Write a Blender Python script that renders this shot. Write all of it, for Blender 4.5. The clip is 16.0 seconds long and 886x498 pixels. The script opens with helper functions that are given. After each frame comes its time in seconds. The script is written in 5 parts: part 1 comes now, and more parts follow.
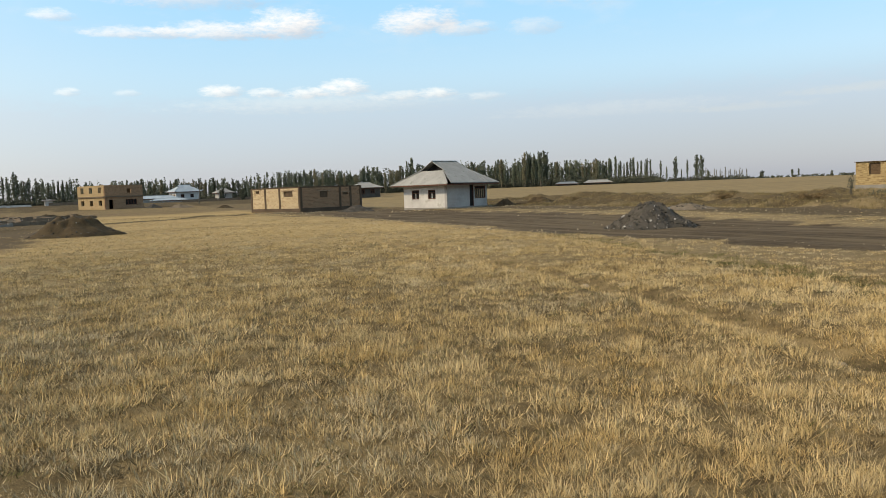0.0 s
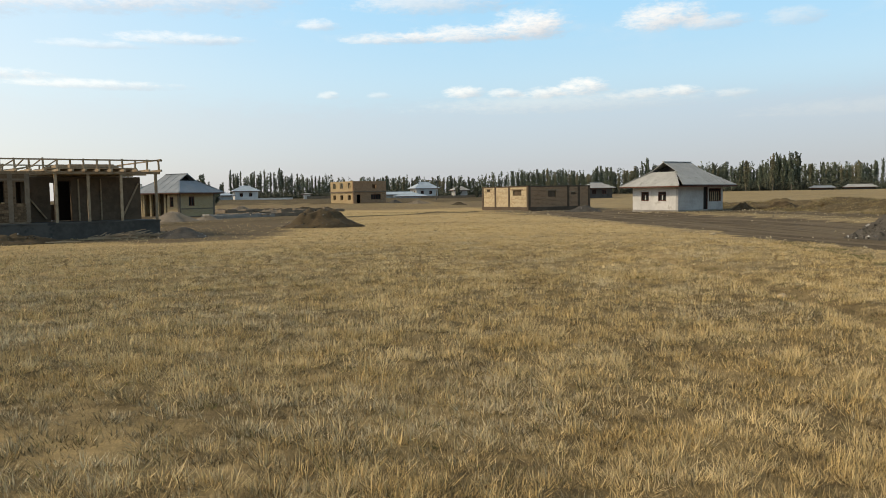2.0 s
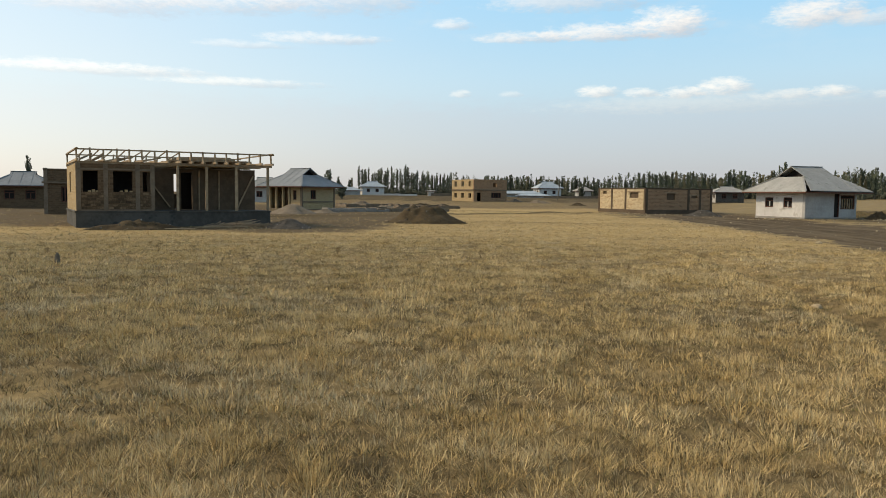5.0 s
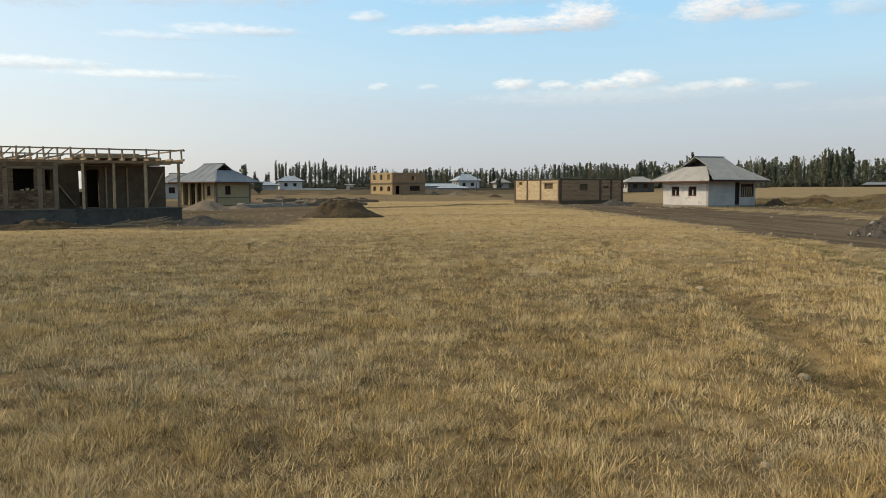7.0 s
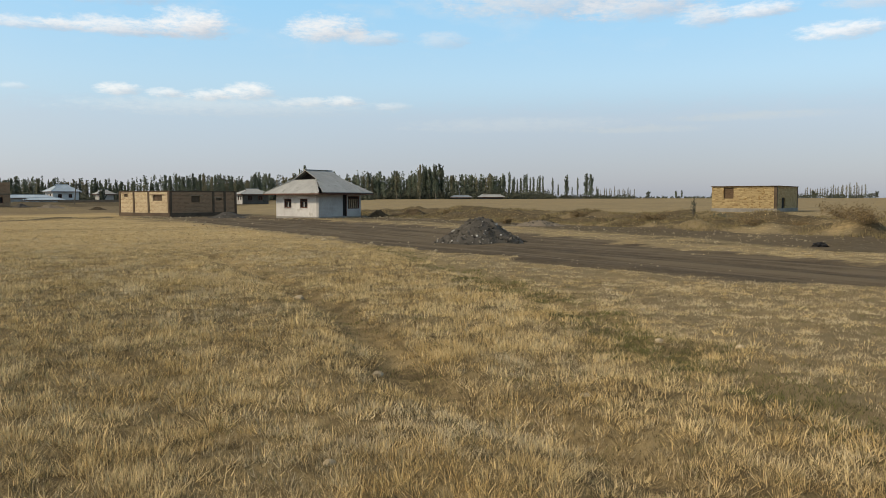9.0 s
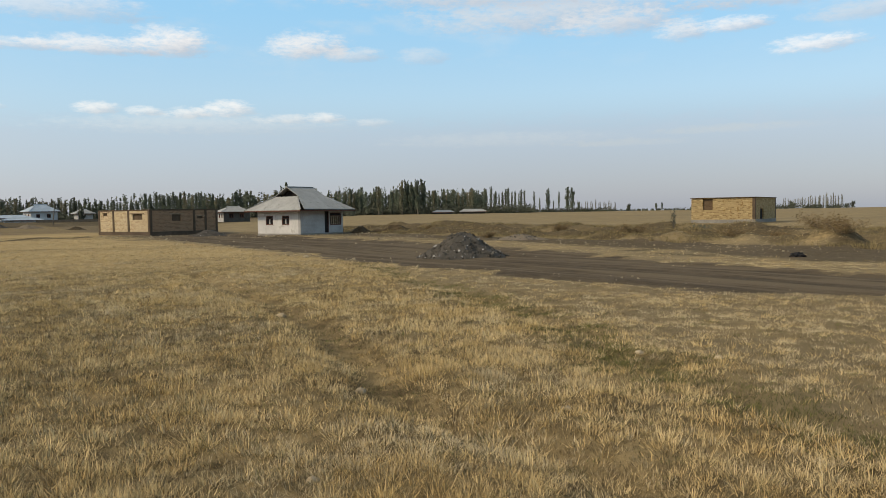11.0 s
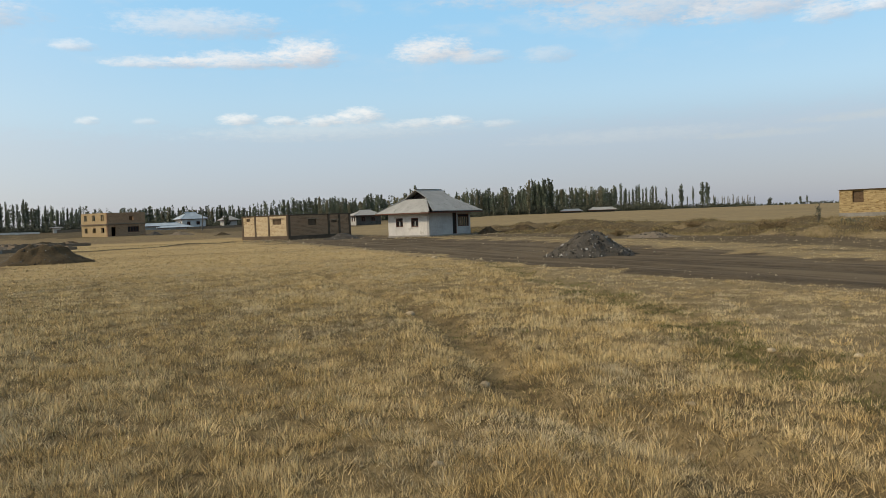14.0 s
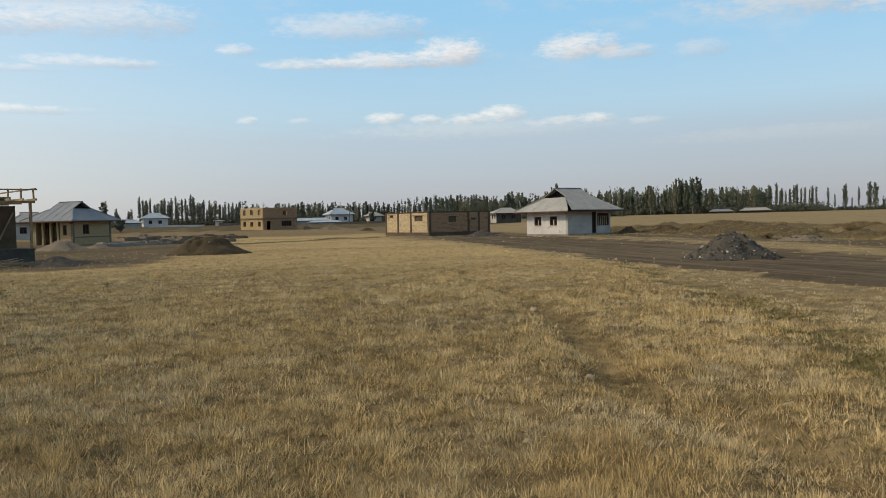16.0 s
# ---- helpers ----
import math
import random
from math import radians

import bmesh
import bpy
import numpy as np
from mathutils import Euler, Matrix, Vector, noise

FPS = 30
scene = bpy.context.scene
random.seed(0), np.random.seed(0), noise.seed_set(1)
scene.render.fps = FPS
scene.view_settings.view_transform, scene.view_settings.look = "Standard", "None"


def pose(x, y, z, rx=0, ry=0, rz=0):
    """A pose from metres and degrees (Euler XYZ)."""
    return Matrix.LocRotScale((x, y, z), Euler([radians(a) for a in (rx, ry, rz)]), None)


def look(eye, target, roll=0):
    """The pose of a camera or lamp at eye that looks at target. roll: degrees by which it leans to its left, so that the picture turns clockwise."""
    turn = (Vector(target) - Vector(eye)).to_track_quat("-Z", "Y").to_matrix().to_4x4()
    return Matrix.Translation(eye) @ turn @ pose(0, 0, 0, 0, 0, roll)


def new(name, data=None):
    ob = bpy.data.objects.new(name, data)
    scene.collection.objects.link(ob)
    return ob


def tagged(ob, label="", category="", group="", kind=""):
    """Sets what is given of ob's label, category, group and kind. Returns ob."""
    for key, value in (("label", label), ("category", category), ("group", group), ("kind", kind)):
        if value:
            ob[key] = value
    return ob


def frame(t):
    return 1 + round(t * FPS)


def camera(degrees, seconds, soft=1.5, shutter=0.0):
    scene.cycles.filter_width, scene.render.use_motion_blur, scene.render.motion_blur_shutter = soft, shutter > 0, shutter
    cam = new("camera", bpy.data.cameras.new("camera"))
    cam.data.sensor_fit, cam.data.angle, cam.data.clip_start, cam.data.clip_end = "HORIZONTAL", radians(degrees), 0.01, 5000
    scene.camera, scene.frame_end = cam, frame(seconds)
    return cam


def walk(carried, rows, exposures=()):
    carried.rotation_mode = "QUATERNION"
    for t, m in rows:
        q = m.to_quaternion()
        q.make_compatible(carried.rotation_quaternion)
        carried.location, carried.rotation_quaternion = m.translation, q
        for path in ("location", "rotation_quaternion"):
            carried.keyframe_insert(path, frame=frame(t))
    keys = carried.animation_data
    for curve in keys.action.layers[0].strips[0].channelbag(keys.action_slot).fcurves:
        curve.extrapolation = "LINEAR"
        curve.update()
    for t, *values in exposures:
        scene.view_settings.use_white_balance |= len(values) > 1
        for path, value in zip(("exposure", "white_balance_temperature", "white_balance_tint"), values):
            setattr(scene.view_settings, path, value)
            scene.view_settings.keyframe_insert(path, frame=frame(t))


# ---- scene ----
cam = camera(59.2, 16.0, soft=0.85)
PATH = [
    (0, (-2.612, 1.734, 1.733), (-1.833, 3.57, 1.581), -2.1),
    (0.5, (-2.603, 1.551, 1.697), (-2.09, 3.478, 1.551), -2.2),
    (1, (-2.502, 1.397, 1.697), (-2.178, 3.365, 1.554), -1.7),
    (1.5, (-2.306, 1.095, 1.719), (-2.052, 3.074, 1.58), -1.3),
    (2, (-2.046, 0.839, 1.738), (-1.836, 2.823, 1.6), -0.9),
    (2.5, (-1.743, 0.816, 1.719), (-1.591, 2.806, 1.584), -0.4),
    (3, (-1.35, 0.776, 1.681), (-1.285, 2.771, 1.551), -0.4),
    (3.5, (-0.957, 0.61, 1.689), (-1.015, 2.604, 1.558), 0.0),
    (4, (-0.638, 0.57, 1.676), (-0.73, 2.563, 1.543), 0.4),
    (4.2, (-0.521, 0.53, 1.696), (-0.626, 2.523, 1.561), 0.9),
    (6.3, (-0.05, -0.044, 1.696), (-0.158, 1.948, 1.544), -0.6),
    (6.5, (-0.031, -0.091, 1.71), (-0.106, 1.901, 1.555), -0.4),
    (7, (0.075, -0.125, 1.716), (0.164, 1.867, 1.559), -0.2),
    (7.5, (0.229, -0.17, 1.72), (0.602, 1.789, 1.564), 0.1),
    (8, (0.308, -0.223, 1.725), (0.948, 1.666, 1.573), 0.0),
    (8.5, (0.373, -0.24, 1.73), (1.257, 1.549, 1.591), 0.0),
    (9, (0.41, -0.232, 1.723), (1.412, 1.494, 1.594), -0.1),
    (9.2, (0.421, -0.233, 1.73), (1.448, 1.479, 1.602), -0.2),
    (11.3, (0.392, -0.311, 1.74), (1.432, 1.395, 1.656), -0.9),
    (11.5, (0.393, -0.301, 1.737), (1.417, 1.415, 1.657), -1.0),
    (12, (0.378, -0.292, 1.734), (1.363, 1.447, 1.656), -1.1),
    (12.5, (0.367, -0.328, 1.724), (1.319, 1.429, 1.648), -1.2),
    (13, (0.387, -0.382, 1.725), (1.319, 1.386, 1.649), -1.5),
    (13.5, (0.385, -0.455, 1.73), (1.228, 1.356, 1.648), -1.7),
    (14, (0.344, -0.563, 1.723), (1.093, 1.29, 1.641), -2.1),
    (14.5, (0.316, -0.737, 1.725), (0.97, 1.151, 1.645), -2.1),
    (15, (0.314, -0.908, 1.747), (0.88, 1.009, 1.668), -1.6),
    (15.5, (0.382, -1.141, 1.757), (0.861, 0.8, 1.678), -1.4),
    (16, (0.44, -1.313, 1.747), (0.845, 0.644, 1.67), -1.3),
]
walk(cam, [(t, look(eye, target, roll)) for t, eye, target, roll in PATH],
     exposures=[(0.0, 0.11, 7150, 10), (3.0, 0.04, 7350, 10), (6.5, 0.02, 7300, 10), (9.0, -0.06, 7000, 10), (12.0, -0.12, 6980, 10), (14.5, -0.12, 7000, 10), (16.0, -0.18, 7050, 10)])

SUN_STRENGTH, SKY_STRENGTH = 3.0, 0.83
SKY_HAZE, SKY_LOW, SKY_MID, SKY_HIGH = (0.35, 0.395, 0.525), (0.46, 0.67, 0.84), (0.30, 0.66, 1.0), (0.17, 0.20, 0.245)
# bearing, elevation, half width, half height, density, whiteness
CLOUDS = [
    (12.6, 11.7, 2.9, 1.25, 1.0, 1), (8.0, 11.3, 4.6, 0.75, 0.85, 0.95), (2.6, 11.1, 3.6, 0.5, 0.7, 0.9), (22.0, 11.8, 3.0, 1.2, 0.92, 0.92), (25.0, 11.3, 2.4, 0.6, 0.6, 0.75), (30.2, 11.2, 1.9, 0.75, 0.4, 0.7),
    (39.5, 13.9, 10, 2.0, 0.74, 0.6), (55.5, 14.3, 7.5, 1.5, 0.8, 0.42), (44.0, 13.0, 4.5, 1.2, 0.6, 0.8), (48.6, 12.2, 2, 0.95, 0.75, 0.8), (51.8, 12.3, 2.75, 0.6, 0.83, 1), (57.0, 10.6, 3, 0.7, 0.85, 1),
    (16.2, 7.4, 1.9, 0.75, 0.85, 1), (13.6, 7.15, 1.7, 0.5, 0.75, 1), (10.8, 7.2, 1.3, 0.4, 0.7, 1), (7.8, 7.3, 1.5, 0.55, 0.78, 1), (23.0, 6.9, 1.5, 0.45, 0.72, 0.95), (20.2, 6.8, 2.2, 0.4, 0.5, 0.9), (26.3, 6.6, 1.6, 0.35, 0.4, 0.8),
    (15.5, 6.3, 11.0, 0.9, 0.35, 0.6), (52, 5.5, 5.75, 0.38, 0.42, 0.1), (44.5, 4.8, 5, 0.34, 0.33, 0.1), (36, 5.2, 8.75, 0.68, 0.23, 0.4),
    (5.5, 13.6, 6.2, 1.2, 0.55, 0.9), (-2.6, 12, 1.6, 0.5, 0.6, 1), (-12, 13.6, 7.5, 1.7, 0.6, 1), (-19, 12.9, 5.5, 1.1, 0.6, 1), (-27, 12.4, 7.0, 1.3, 0.7, 1),
    (-12.0, 10.8, 4.6, 0.5, 0.6, 1), (-17.5, 10.2, 3.5, 0.35, 0.4, 1), (-27, 8.0, 7.0, 0.55, 0.72, 1), (-18, 7.6, 6.0, 0.4, 0.6, 1), (-2, 7.2, 0.8, 0.35, 0.5, 1), (1.6, 7.2, 0.9, 0.3, 0.35, 1),
    (34.0, 15.5, 12.0, 1.6, 0.55, 0.6), (-20.0, 15.2, 11.0, 1.5, 0.5, 0.95), (60.0, 12.4, 4.0, 0.8, 0.6, 0.5),
]

# ---- light ----
SUN_AZ, SUN_EL = radians(-80), radians(36)   # compass from +y towards +x
world = bpy.data.worlds.new("world")
scene.world = world
world.use_nodes = True
wt = world.node_tree
wt.nodes.clear()


class Net:
    """Short hand for wiring a node tree."""

    def __init__(self, tree):
        self.t = tree

    def n(self, kind, **sets):
        node = self.t.nodes.new(kind)
        for k, v in sets.items():
            if k == "op":
                node.operation = v
            elif k == "blend":
                node.blend_type = v
            elif k == "data":
                node.data_type = v
        return node

    def put(self, sock, v):
        if isinstance(v, bpy.types.NodeSocket):
            self.t.links.new(v, sock)
        else:
            sock.default_value = v

    def math(self, op, a, b=0.0, c=0.0, clamp=False):
        m = self.n("ShaderNodeMath", op=op)
        m.use_clamp = clamp
        for s, v in zip(m.inputs, (a, b, c)):
            self.put(s, v)
        return m.outputs[0]

    def noise(self, vec, scale, detail=3.0, rough=0.55, out=0):
        m = self.n("ShaderNodeTexNoise")
        if vec is not None:
            self.put(m.inputs["Vector"], vec)
        m.inputs["Scale"].default_value = scale
        m.inputs["Detail"].default_value = detail
        m.inputs["Roughness"].default_value = rough
        return m.outputs[out]

    def ramp(self, fac, lo, hi, a=0.0, b=1.0):
        m = self.n("ShaderNodeMapRange")
        m.interpolation_type = "SMOOTHSTEP"
        for s, v in zip(m.inputs, (fac, lo, hi, a, b)):
            self.put(s, v)
        return m.outputs[0]

    def mix(self, fac, a, b, blend="MIX"):
        m = self.n("ShaderNodeMix", data="RGBA")
        m.blend_type = blend
        self.put(m.inputs[0], fac)
        for s, v in zip((m.inputs[6], m.inputs[7]), (a, b)):
            self.put(s, v if isinstance(v, bpy.types.NodeSocket) else (*v, 1.0))
        return m.outputs[2]


w = Net(wt)
sky = w.n("ShaderNodeTexSky")
sky.sky_type = "NISHITA"
sky.sun_disc = False
sky.sun_elevation, sky.sun_rotation = SUN_EL, SUN_AZ
sky.altitude, sky.air_density, sky.dust_density, sky.ozone_density = 700, 1.0, 2.0, 1.5
tc = w.n("ShaderNodeTexCoord")
sep = w.n("ShaderNodeSeparateXYZ")
wt.links.new(tc.outputs["Generated"], sep.inputs[0])
SX, SY, SZ = sep.outputs
az_n = w.math("MULTIPLY", w.math("ARCTAN2", SX, SY), 180 / math.pi)
el_n = w.math("MULTIPLY", w.math("ARCSINE", SZ), 180 / math.pi)
com = w.n("ShaderNodeCombineXYZ")
w.put(com.inputs[0], az_n)
w.put(com.inputs[1], w.math("MULTIPLY", el_n, 2.6))
wob = w.noise(com.outputs[0], 0.55, 5.0, 0.6)
wob2 = w.noise(com.outputs[0], 0.16, 4.0, 0.6)
puff = w.noise(com.outputs[0], 1.5, 6.0, 0.62)
# hazy air: grey-lavender at the skyline, pale blue above, deeper blue overhead
haze = w.ramp(el_n, 0.0, 9.0, 1.0, 0.0)
tint = w.mix(w.ramp(el_n, 5.0, 16.0), SKY_LOW, SKY_MID)
tint = w.mix(w.ramp(el_n, 14.0, 50.0), tint, SKY_HIGH)
tint = w.mix(haze, tint, SKY_HAZE)
# away from the sun the low air is greyer
tint = w.mix(w.math("MULTIPLY", w.ramp(az_n, 5.0, 50.0), w.ramp(el_n, 1.0, 9.0, 0.85, 0.0)), tint, (0.20, 0.24, 0.36))
# a bank of thin low cloud with an uneven upper edge
bank = w.ramp(w.math("ADD", el_n, w.math("MULTIPLY", w.math("SUBTRACT", wob, 0.5), 2.6)), 5.2, 7.4, 0.42, 0.0)
tint = w.mix(bank, tint, (0.46, 0.51, 0.64))
# the side of the sun is paler
side = w.ramp(az_n, -40.0, 10.0, 1.0, 0.0)
tint = w.mix(w.math("MULTIPLY", side, 0.52), tint, (0.80, 0.83, 0.85))
# clouds: centre azimuth, elevation, half width, half height, density
for ca, ce, ha, he, dens, white in CLOUDS:
    dx = w.math("DIVIDE", w.math("SUBTRACT", az_n, ca), ha)
    de = w.math("DIVIDE", w.math("SUBTRACT", el_n, ce), he)
    d = w.math("ADD", w.math("MULTIPLY", dx, dx), w.math("MULTIPLY", de, de))
    # billowing above, flat below
    d = w.math("ADD", d, w.math("MULTIPLY", w.ramp(de, -0.2, -1.1), 0.9))
    m = w.math("SUBTRACT", 1.0, d)
    m = w.math("ADD", m, w.math("MULTIPLY", w.math("SUBTRACT", wob, 0.48), 2.6))
    m = w.math("ADD", m, w.math("MULTIPLY", w.math("SUBTRACT", puff, 0.48), 1.9))
    m = w.math("MULTIPLY", w.ramp(m, -0.35, 1.35), dens)
    m = w.math("MULTIPLY", m, w.ramp(d, 0.9, 2.4, 1.0, 0.0))
    lit = w.ramp(w.math("ADD", w.math("SUBTRACT", de, w.math("MULTIPLY", dx, 0.55)), w.math("MULTIPLY", puff, 0.9)), -0.5, 1.0)
    top = tuple(0.50 + 0.52 * white * k for k in (1.0, 0.97, 0.94))
    tint = w.mix(m, tint, w.mix(lit, (0.47, 0.51, 0.59), top))
# thin veil high up
veil = w.math("MULTIPLY", w.ramp(wob2, 0.5, 0.75), w.ramp(el_n, 8.0, 14.0, 0.0, 0.4))
tint = w.mix(veil, tint, (0.66, 0.76, 0.84))
bg_a, bg_b = w.n("ShaderNodeBackground"), w.n("ShaderNodeBackground")
wt.links.new(sky.outputs[0], bg_a.inputs[0])
bg_a.inputs[1].default_value = 0.05
wt.links.new(tint, bg_b.inputs[0])
bg_b.inputs[1].default_value = SKY_STRENGTH
both = w.n("ShaderNodeAddShader")
wt.links.new(bg_a.outputs[0], both.inputs[0])
wt.links.new(bg_b.outputs[0], both.inputs[1])
wo = w.n("ShaderNodeOutputWorld")
wt.links.new(both.outputs[0], wo.inputs[0])

sun_data = bpy.data.lights.new("sun", "SUN")
sun_data.energy, sun_data.angle, sun_data.color = SUN_STRENGTH, radians(4), (1.0, 0.86, 0.66)
sun = new("sun", sun_data)
sun_at = Vector((math.sin(SUN_AZ) * math.cos(SUN_EL), math.cos(SUN_AZ) * math.cos(SUN_EL), math.sin(SUN_EL)))
sun.matrix_world = look(sun_at * 100, (0, 0, 0))


# ---- materials ----
def mat(name, base, other, scale=4.0, rough=0.9, bump=0.3, metal=0.0, fine=6.0, spots=None, obj_var=0.0, island=0.0, leafy=False):
    """A surface of two colours mixed by noise at two scales, with relief."""
    m = bpy.data.materials.new(name)
    m.use_nodes = True
    t = Net(m.node_tree)
    bs = m.node_tree.nodes["Principled BSDF"]
    co = t.n("ShaderNodeTexCoord").outputs["Object"]
    big, small = t.noise(co, scale, 4.0), t.noise(co, scale * fine, 3.0, 0.65)
    fac = t.ramp(t.math("ADD", t.math("MULTIPLY", big, 0.6), t.math("MULTIPLY", small, 0.4)), 0.36, 0.64)
    col = t.mix(fac, base, other)
    if spots:
        col = t.mix(t.ramp(t.noise(co, scale * 2.3, 2.0), 0.60, 0.70), col, spots)
    if obj_var:
        info = t.n("ShaderNodeObjectInfo")
        col = t.mix(1.0, col, t.mix(info.outputs["Random"], (1 - obj_var,) * 3, (1 + obj_var * 0.4,) * 3), "MULTIPLY")
    if island:
        geo = t.n("ShaderNodeNewGeometry")
        col = t.mix(1.0, col, t.mix(geo.outputs["Random Per Island"], (1 - island,) * 3, (1 + island * 0.5,) * 3), "MULTIPLY")
    t.put(bs.inputs["Base Color"], col)
    bs.inputs["Roughness"].default_value = rough
    bs.inputs["Metallic"].default_value = metal
    bs.inputs["Specular IOR Level"].default_value = 0.25
    if leafy:
        # thin leaves pass light on: shade them more like the crown as a whole
        mx = t.n("ShaderNodeVectorMath", op="MULTIPLY_ADD")
        t.put(mx.inputs[0], t.n("ShaderNodeNewGeometry").outputs["Normal"])
        mx.inputs[1].default_value, mx.inputs[2].default_value = (0.4, 0.4, 0.3), (-0.35, -0.12, 0.5)
        un = t.n("ShaderNodeVectorMath", op="NORMALIZE")
        t.put(un.inputs[0], mx.outputs[0])
        t.put(bs.inputs["Normal"], un.outputs[0])
    if bump:
        b = t.n("ShaderNodeBump")
        b.inputs["Strength"].default_value = bump
        b.inputs["Distance"].default_value = 0.03
        t.put(b.inputs["Height"], small)
        t.put(bs.inputs["Normal"], b.outputs[0])
    return m


def brick_mat(name, a, b, mortar, bw=0.27, bh=0.13, gap=0.018, bump=0.6, noise_amt=0.5, spots=None):
    """Coursed brick on upright walls: courses by height, lengths along the wall (object space x + y)."""
    m = bpy.data.materials.new(name)
    m.use_nodes = True
    t = Net(m.node_tree)
    bs = m.node_tree.nodes["Principled BSDF"]
    co = t.n("ShaderNodeTexCoord").outputs["Object"]
    s = t.n("ShaderNodeSeparateXYZ")
    t.put(s.inputs[0], co)
    c = t.n("ShaderNodeCombineXYZ")
    t.put(c.inputs[0], t.math("ADD", s.outputs[0], s.outputs[1]))
    t.put(c.inputs[1], s.outputs[2])
    br = t.n("ShaderNodeTexBrick")
    t.put(br.inputs["Vector"], c.outputs[0])
    br.inputs["Scale"].default_value = 1.0
    br.inputs["Brick Width"].default_value = bw
    br.inputs["Row Height"].default_value = bh
    br.inputs["Mortar Size"].default_value = gap
    br.inputs["Mortar Smooth"].default_value = 0.3
    br.inputs["Color1"].default_value = (*a, 1)
    br.inputs["Color2"].default_value = (*b, 1)
    br.inputs["Mortar"].default_value = (*mortar, 1)
    n1, n2 = t.noise(co, 0.7, 4.0), t.noise(co, 9.0, 3.0, 0.7)
    col = t.mix(t.ramp(n1, 0.35, 0.7, 0.0, noise_amt), br.outputs["Color"], mortar)
    col = t.mix(t.ramp(n2, 0.45, 0.7, 0.0, 0.6), col, tuple(v * 0.62 for v in a))
    if spots:
        col = t.mix(t.ramp(t.noise(co, 2.2, 2.0), 0.58, 0.68), col, spots)
    t.put(bs.inputs["Base Color"], col)
    bs.inputs["Roughness"].default_value = 0.95
    bs.inputs["Specular IOR Level"].default_value = 0.15
    bp = t.n("ShaderNodeBump")
    bp.inputs["Strength"].default_value = bump
    bp.inputs["Distance"].default_value = 0.03
    t.put(bp.inputs["Height"], t.math("ADD", t.math("MULTIPLY", br.outputs["Fac"], -0.7), t.math("MULTIPLY", n2, 0.5)))
    t.put(bs.inputs["Normal"], bp.outputs[0])
    return m


PLASTER = mat("white_plaster", (0.47, 0.455, 0.435), (0.57, 0.555, 0.53), 0.5, 0.9, 0.25, spots=(0.43, 0.41, 0.375))
# for grey walls, and for the painted shade of the white house front
GREY_PLASTER = mat("grey_and_shaded_plaster", (0.31, 0.30, 0.285), (0.40, 0.39, 0.37), 0.6, 0.9, 0.25)
CEMENT = mat("cement_plinth", (0.19, 0.178, 0.158), (0.26, 0.245, 0.22), 0.9, 0.9, 0.4)
DARK_CEMENT = mat("dark_concrete", (0.052, 0.049, 0.043), (0.085, 0.08, 0.071), 0.7, 0.85, 0.4, spots=(0.04, 0.04, 0.038))
FRAME_CONC = mat("concrete_frame", (0.135, 0.105, 0.075), (0.19, 0.15, 0.108), 1.2, 0.9, 0.3)
SLATE = mat("fibre_cement_sheet", (0.28, 0.28, 0.265), (0.35, 0.348, 0.33), 0.6, 0.85, 0.3, spots=(0.235, 0.24, 0.22))
BLUE_SHEET = mat("blue_grey_roof_sheet", (0.30, 0.36, 0.41), (0.40, 0.46, 0.50), 0.5, 0.6, 0.2)
TIN = mat("dull_roof_sheet", (0.17, 0.19, 0.205), (0.23, 0.25, 0.265), 0.5, 0.6, 0.2)
WOOD = mat("raw_timber", (0.26, 0.19, 0.12), (0.38, 0.29, 0.19), 3.0, 0.8, 0.3, obj_var=0.3)
BROWN_WOOD = mat("red_brown_frame", (0.075, 0.03, 0.02), (0.12, 0.05, 0.03), 4.0, 0.6, 0.2)
# near black: unlit insides put into the colour; also the black sheeting
DARK = mat("dim_interior", (0.014, 0.012, 0.011), (0.024, 0.021, 0.019), 1.0, 0.95, 0.2)
DARK_FRAME = mat("weathered_frame_concrete", (0.07, 0.05, 0.034), (0.115, 0.084, 0.058), 1.2, 0.9, 0.4)
ROUGH_MUD = mat("mud_render", (0.078, 0.054, 0.035), (0.115, 0.082, 0.054), 0.8, 0.95, 0.5)
BRICK_LIGHT = brick_mat("pale_mud_brick", (0.54, 0.43, 0.27), (0.25, 0.165, 0.088), (0.52, 0.43, 0.29), 0.34, 0.17, 0.03, noise_amt=0.35)
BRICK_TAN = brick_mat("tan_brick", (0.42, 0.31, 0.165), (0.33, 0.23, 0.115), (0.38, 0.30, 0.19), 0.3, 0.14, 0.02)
BRICK_YELLOW = brick_mat("straw_yellow_mud_brick", (0.50, 0.385, 0.20), (0.19, 0.125, 0.058), (0.36, 0.27, 0.14), 0.42, 0.20, 0.04, bump=1.0, noise_amt=0.25, spots=(0.24, 0.155, 0.065))
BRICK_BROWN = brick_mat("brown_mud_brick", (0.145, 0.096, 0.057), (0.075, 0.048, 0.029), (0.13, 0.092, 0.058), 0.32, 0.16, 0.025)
LOOSE_BRICK = mat("weathered_mud_brick", (0.10, 0.068, 0.040), (0.185, 0.13, 0.08), 3.0, 0.95, 0.5, obj_var=0.55)
# reddish brick with shade in its colour, for fronts turned from the sun
BRICK_RED_SHADE = brick_mat("red_brown_shaded_brick", (0.34, 0.205, 0.12), (0.145, 0.085, 0.05), (0.33, 0.225, 0.14), 0.34, 0.17, 0.035, noise_amt=0.3)
STONE = mat("pale_field_stone", (0.29, 0.23, 0.145), (0.42, 0.34, 0.22), 3.0, 0.9, 0.5, obj_var=0.3, island=0.45)
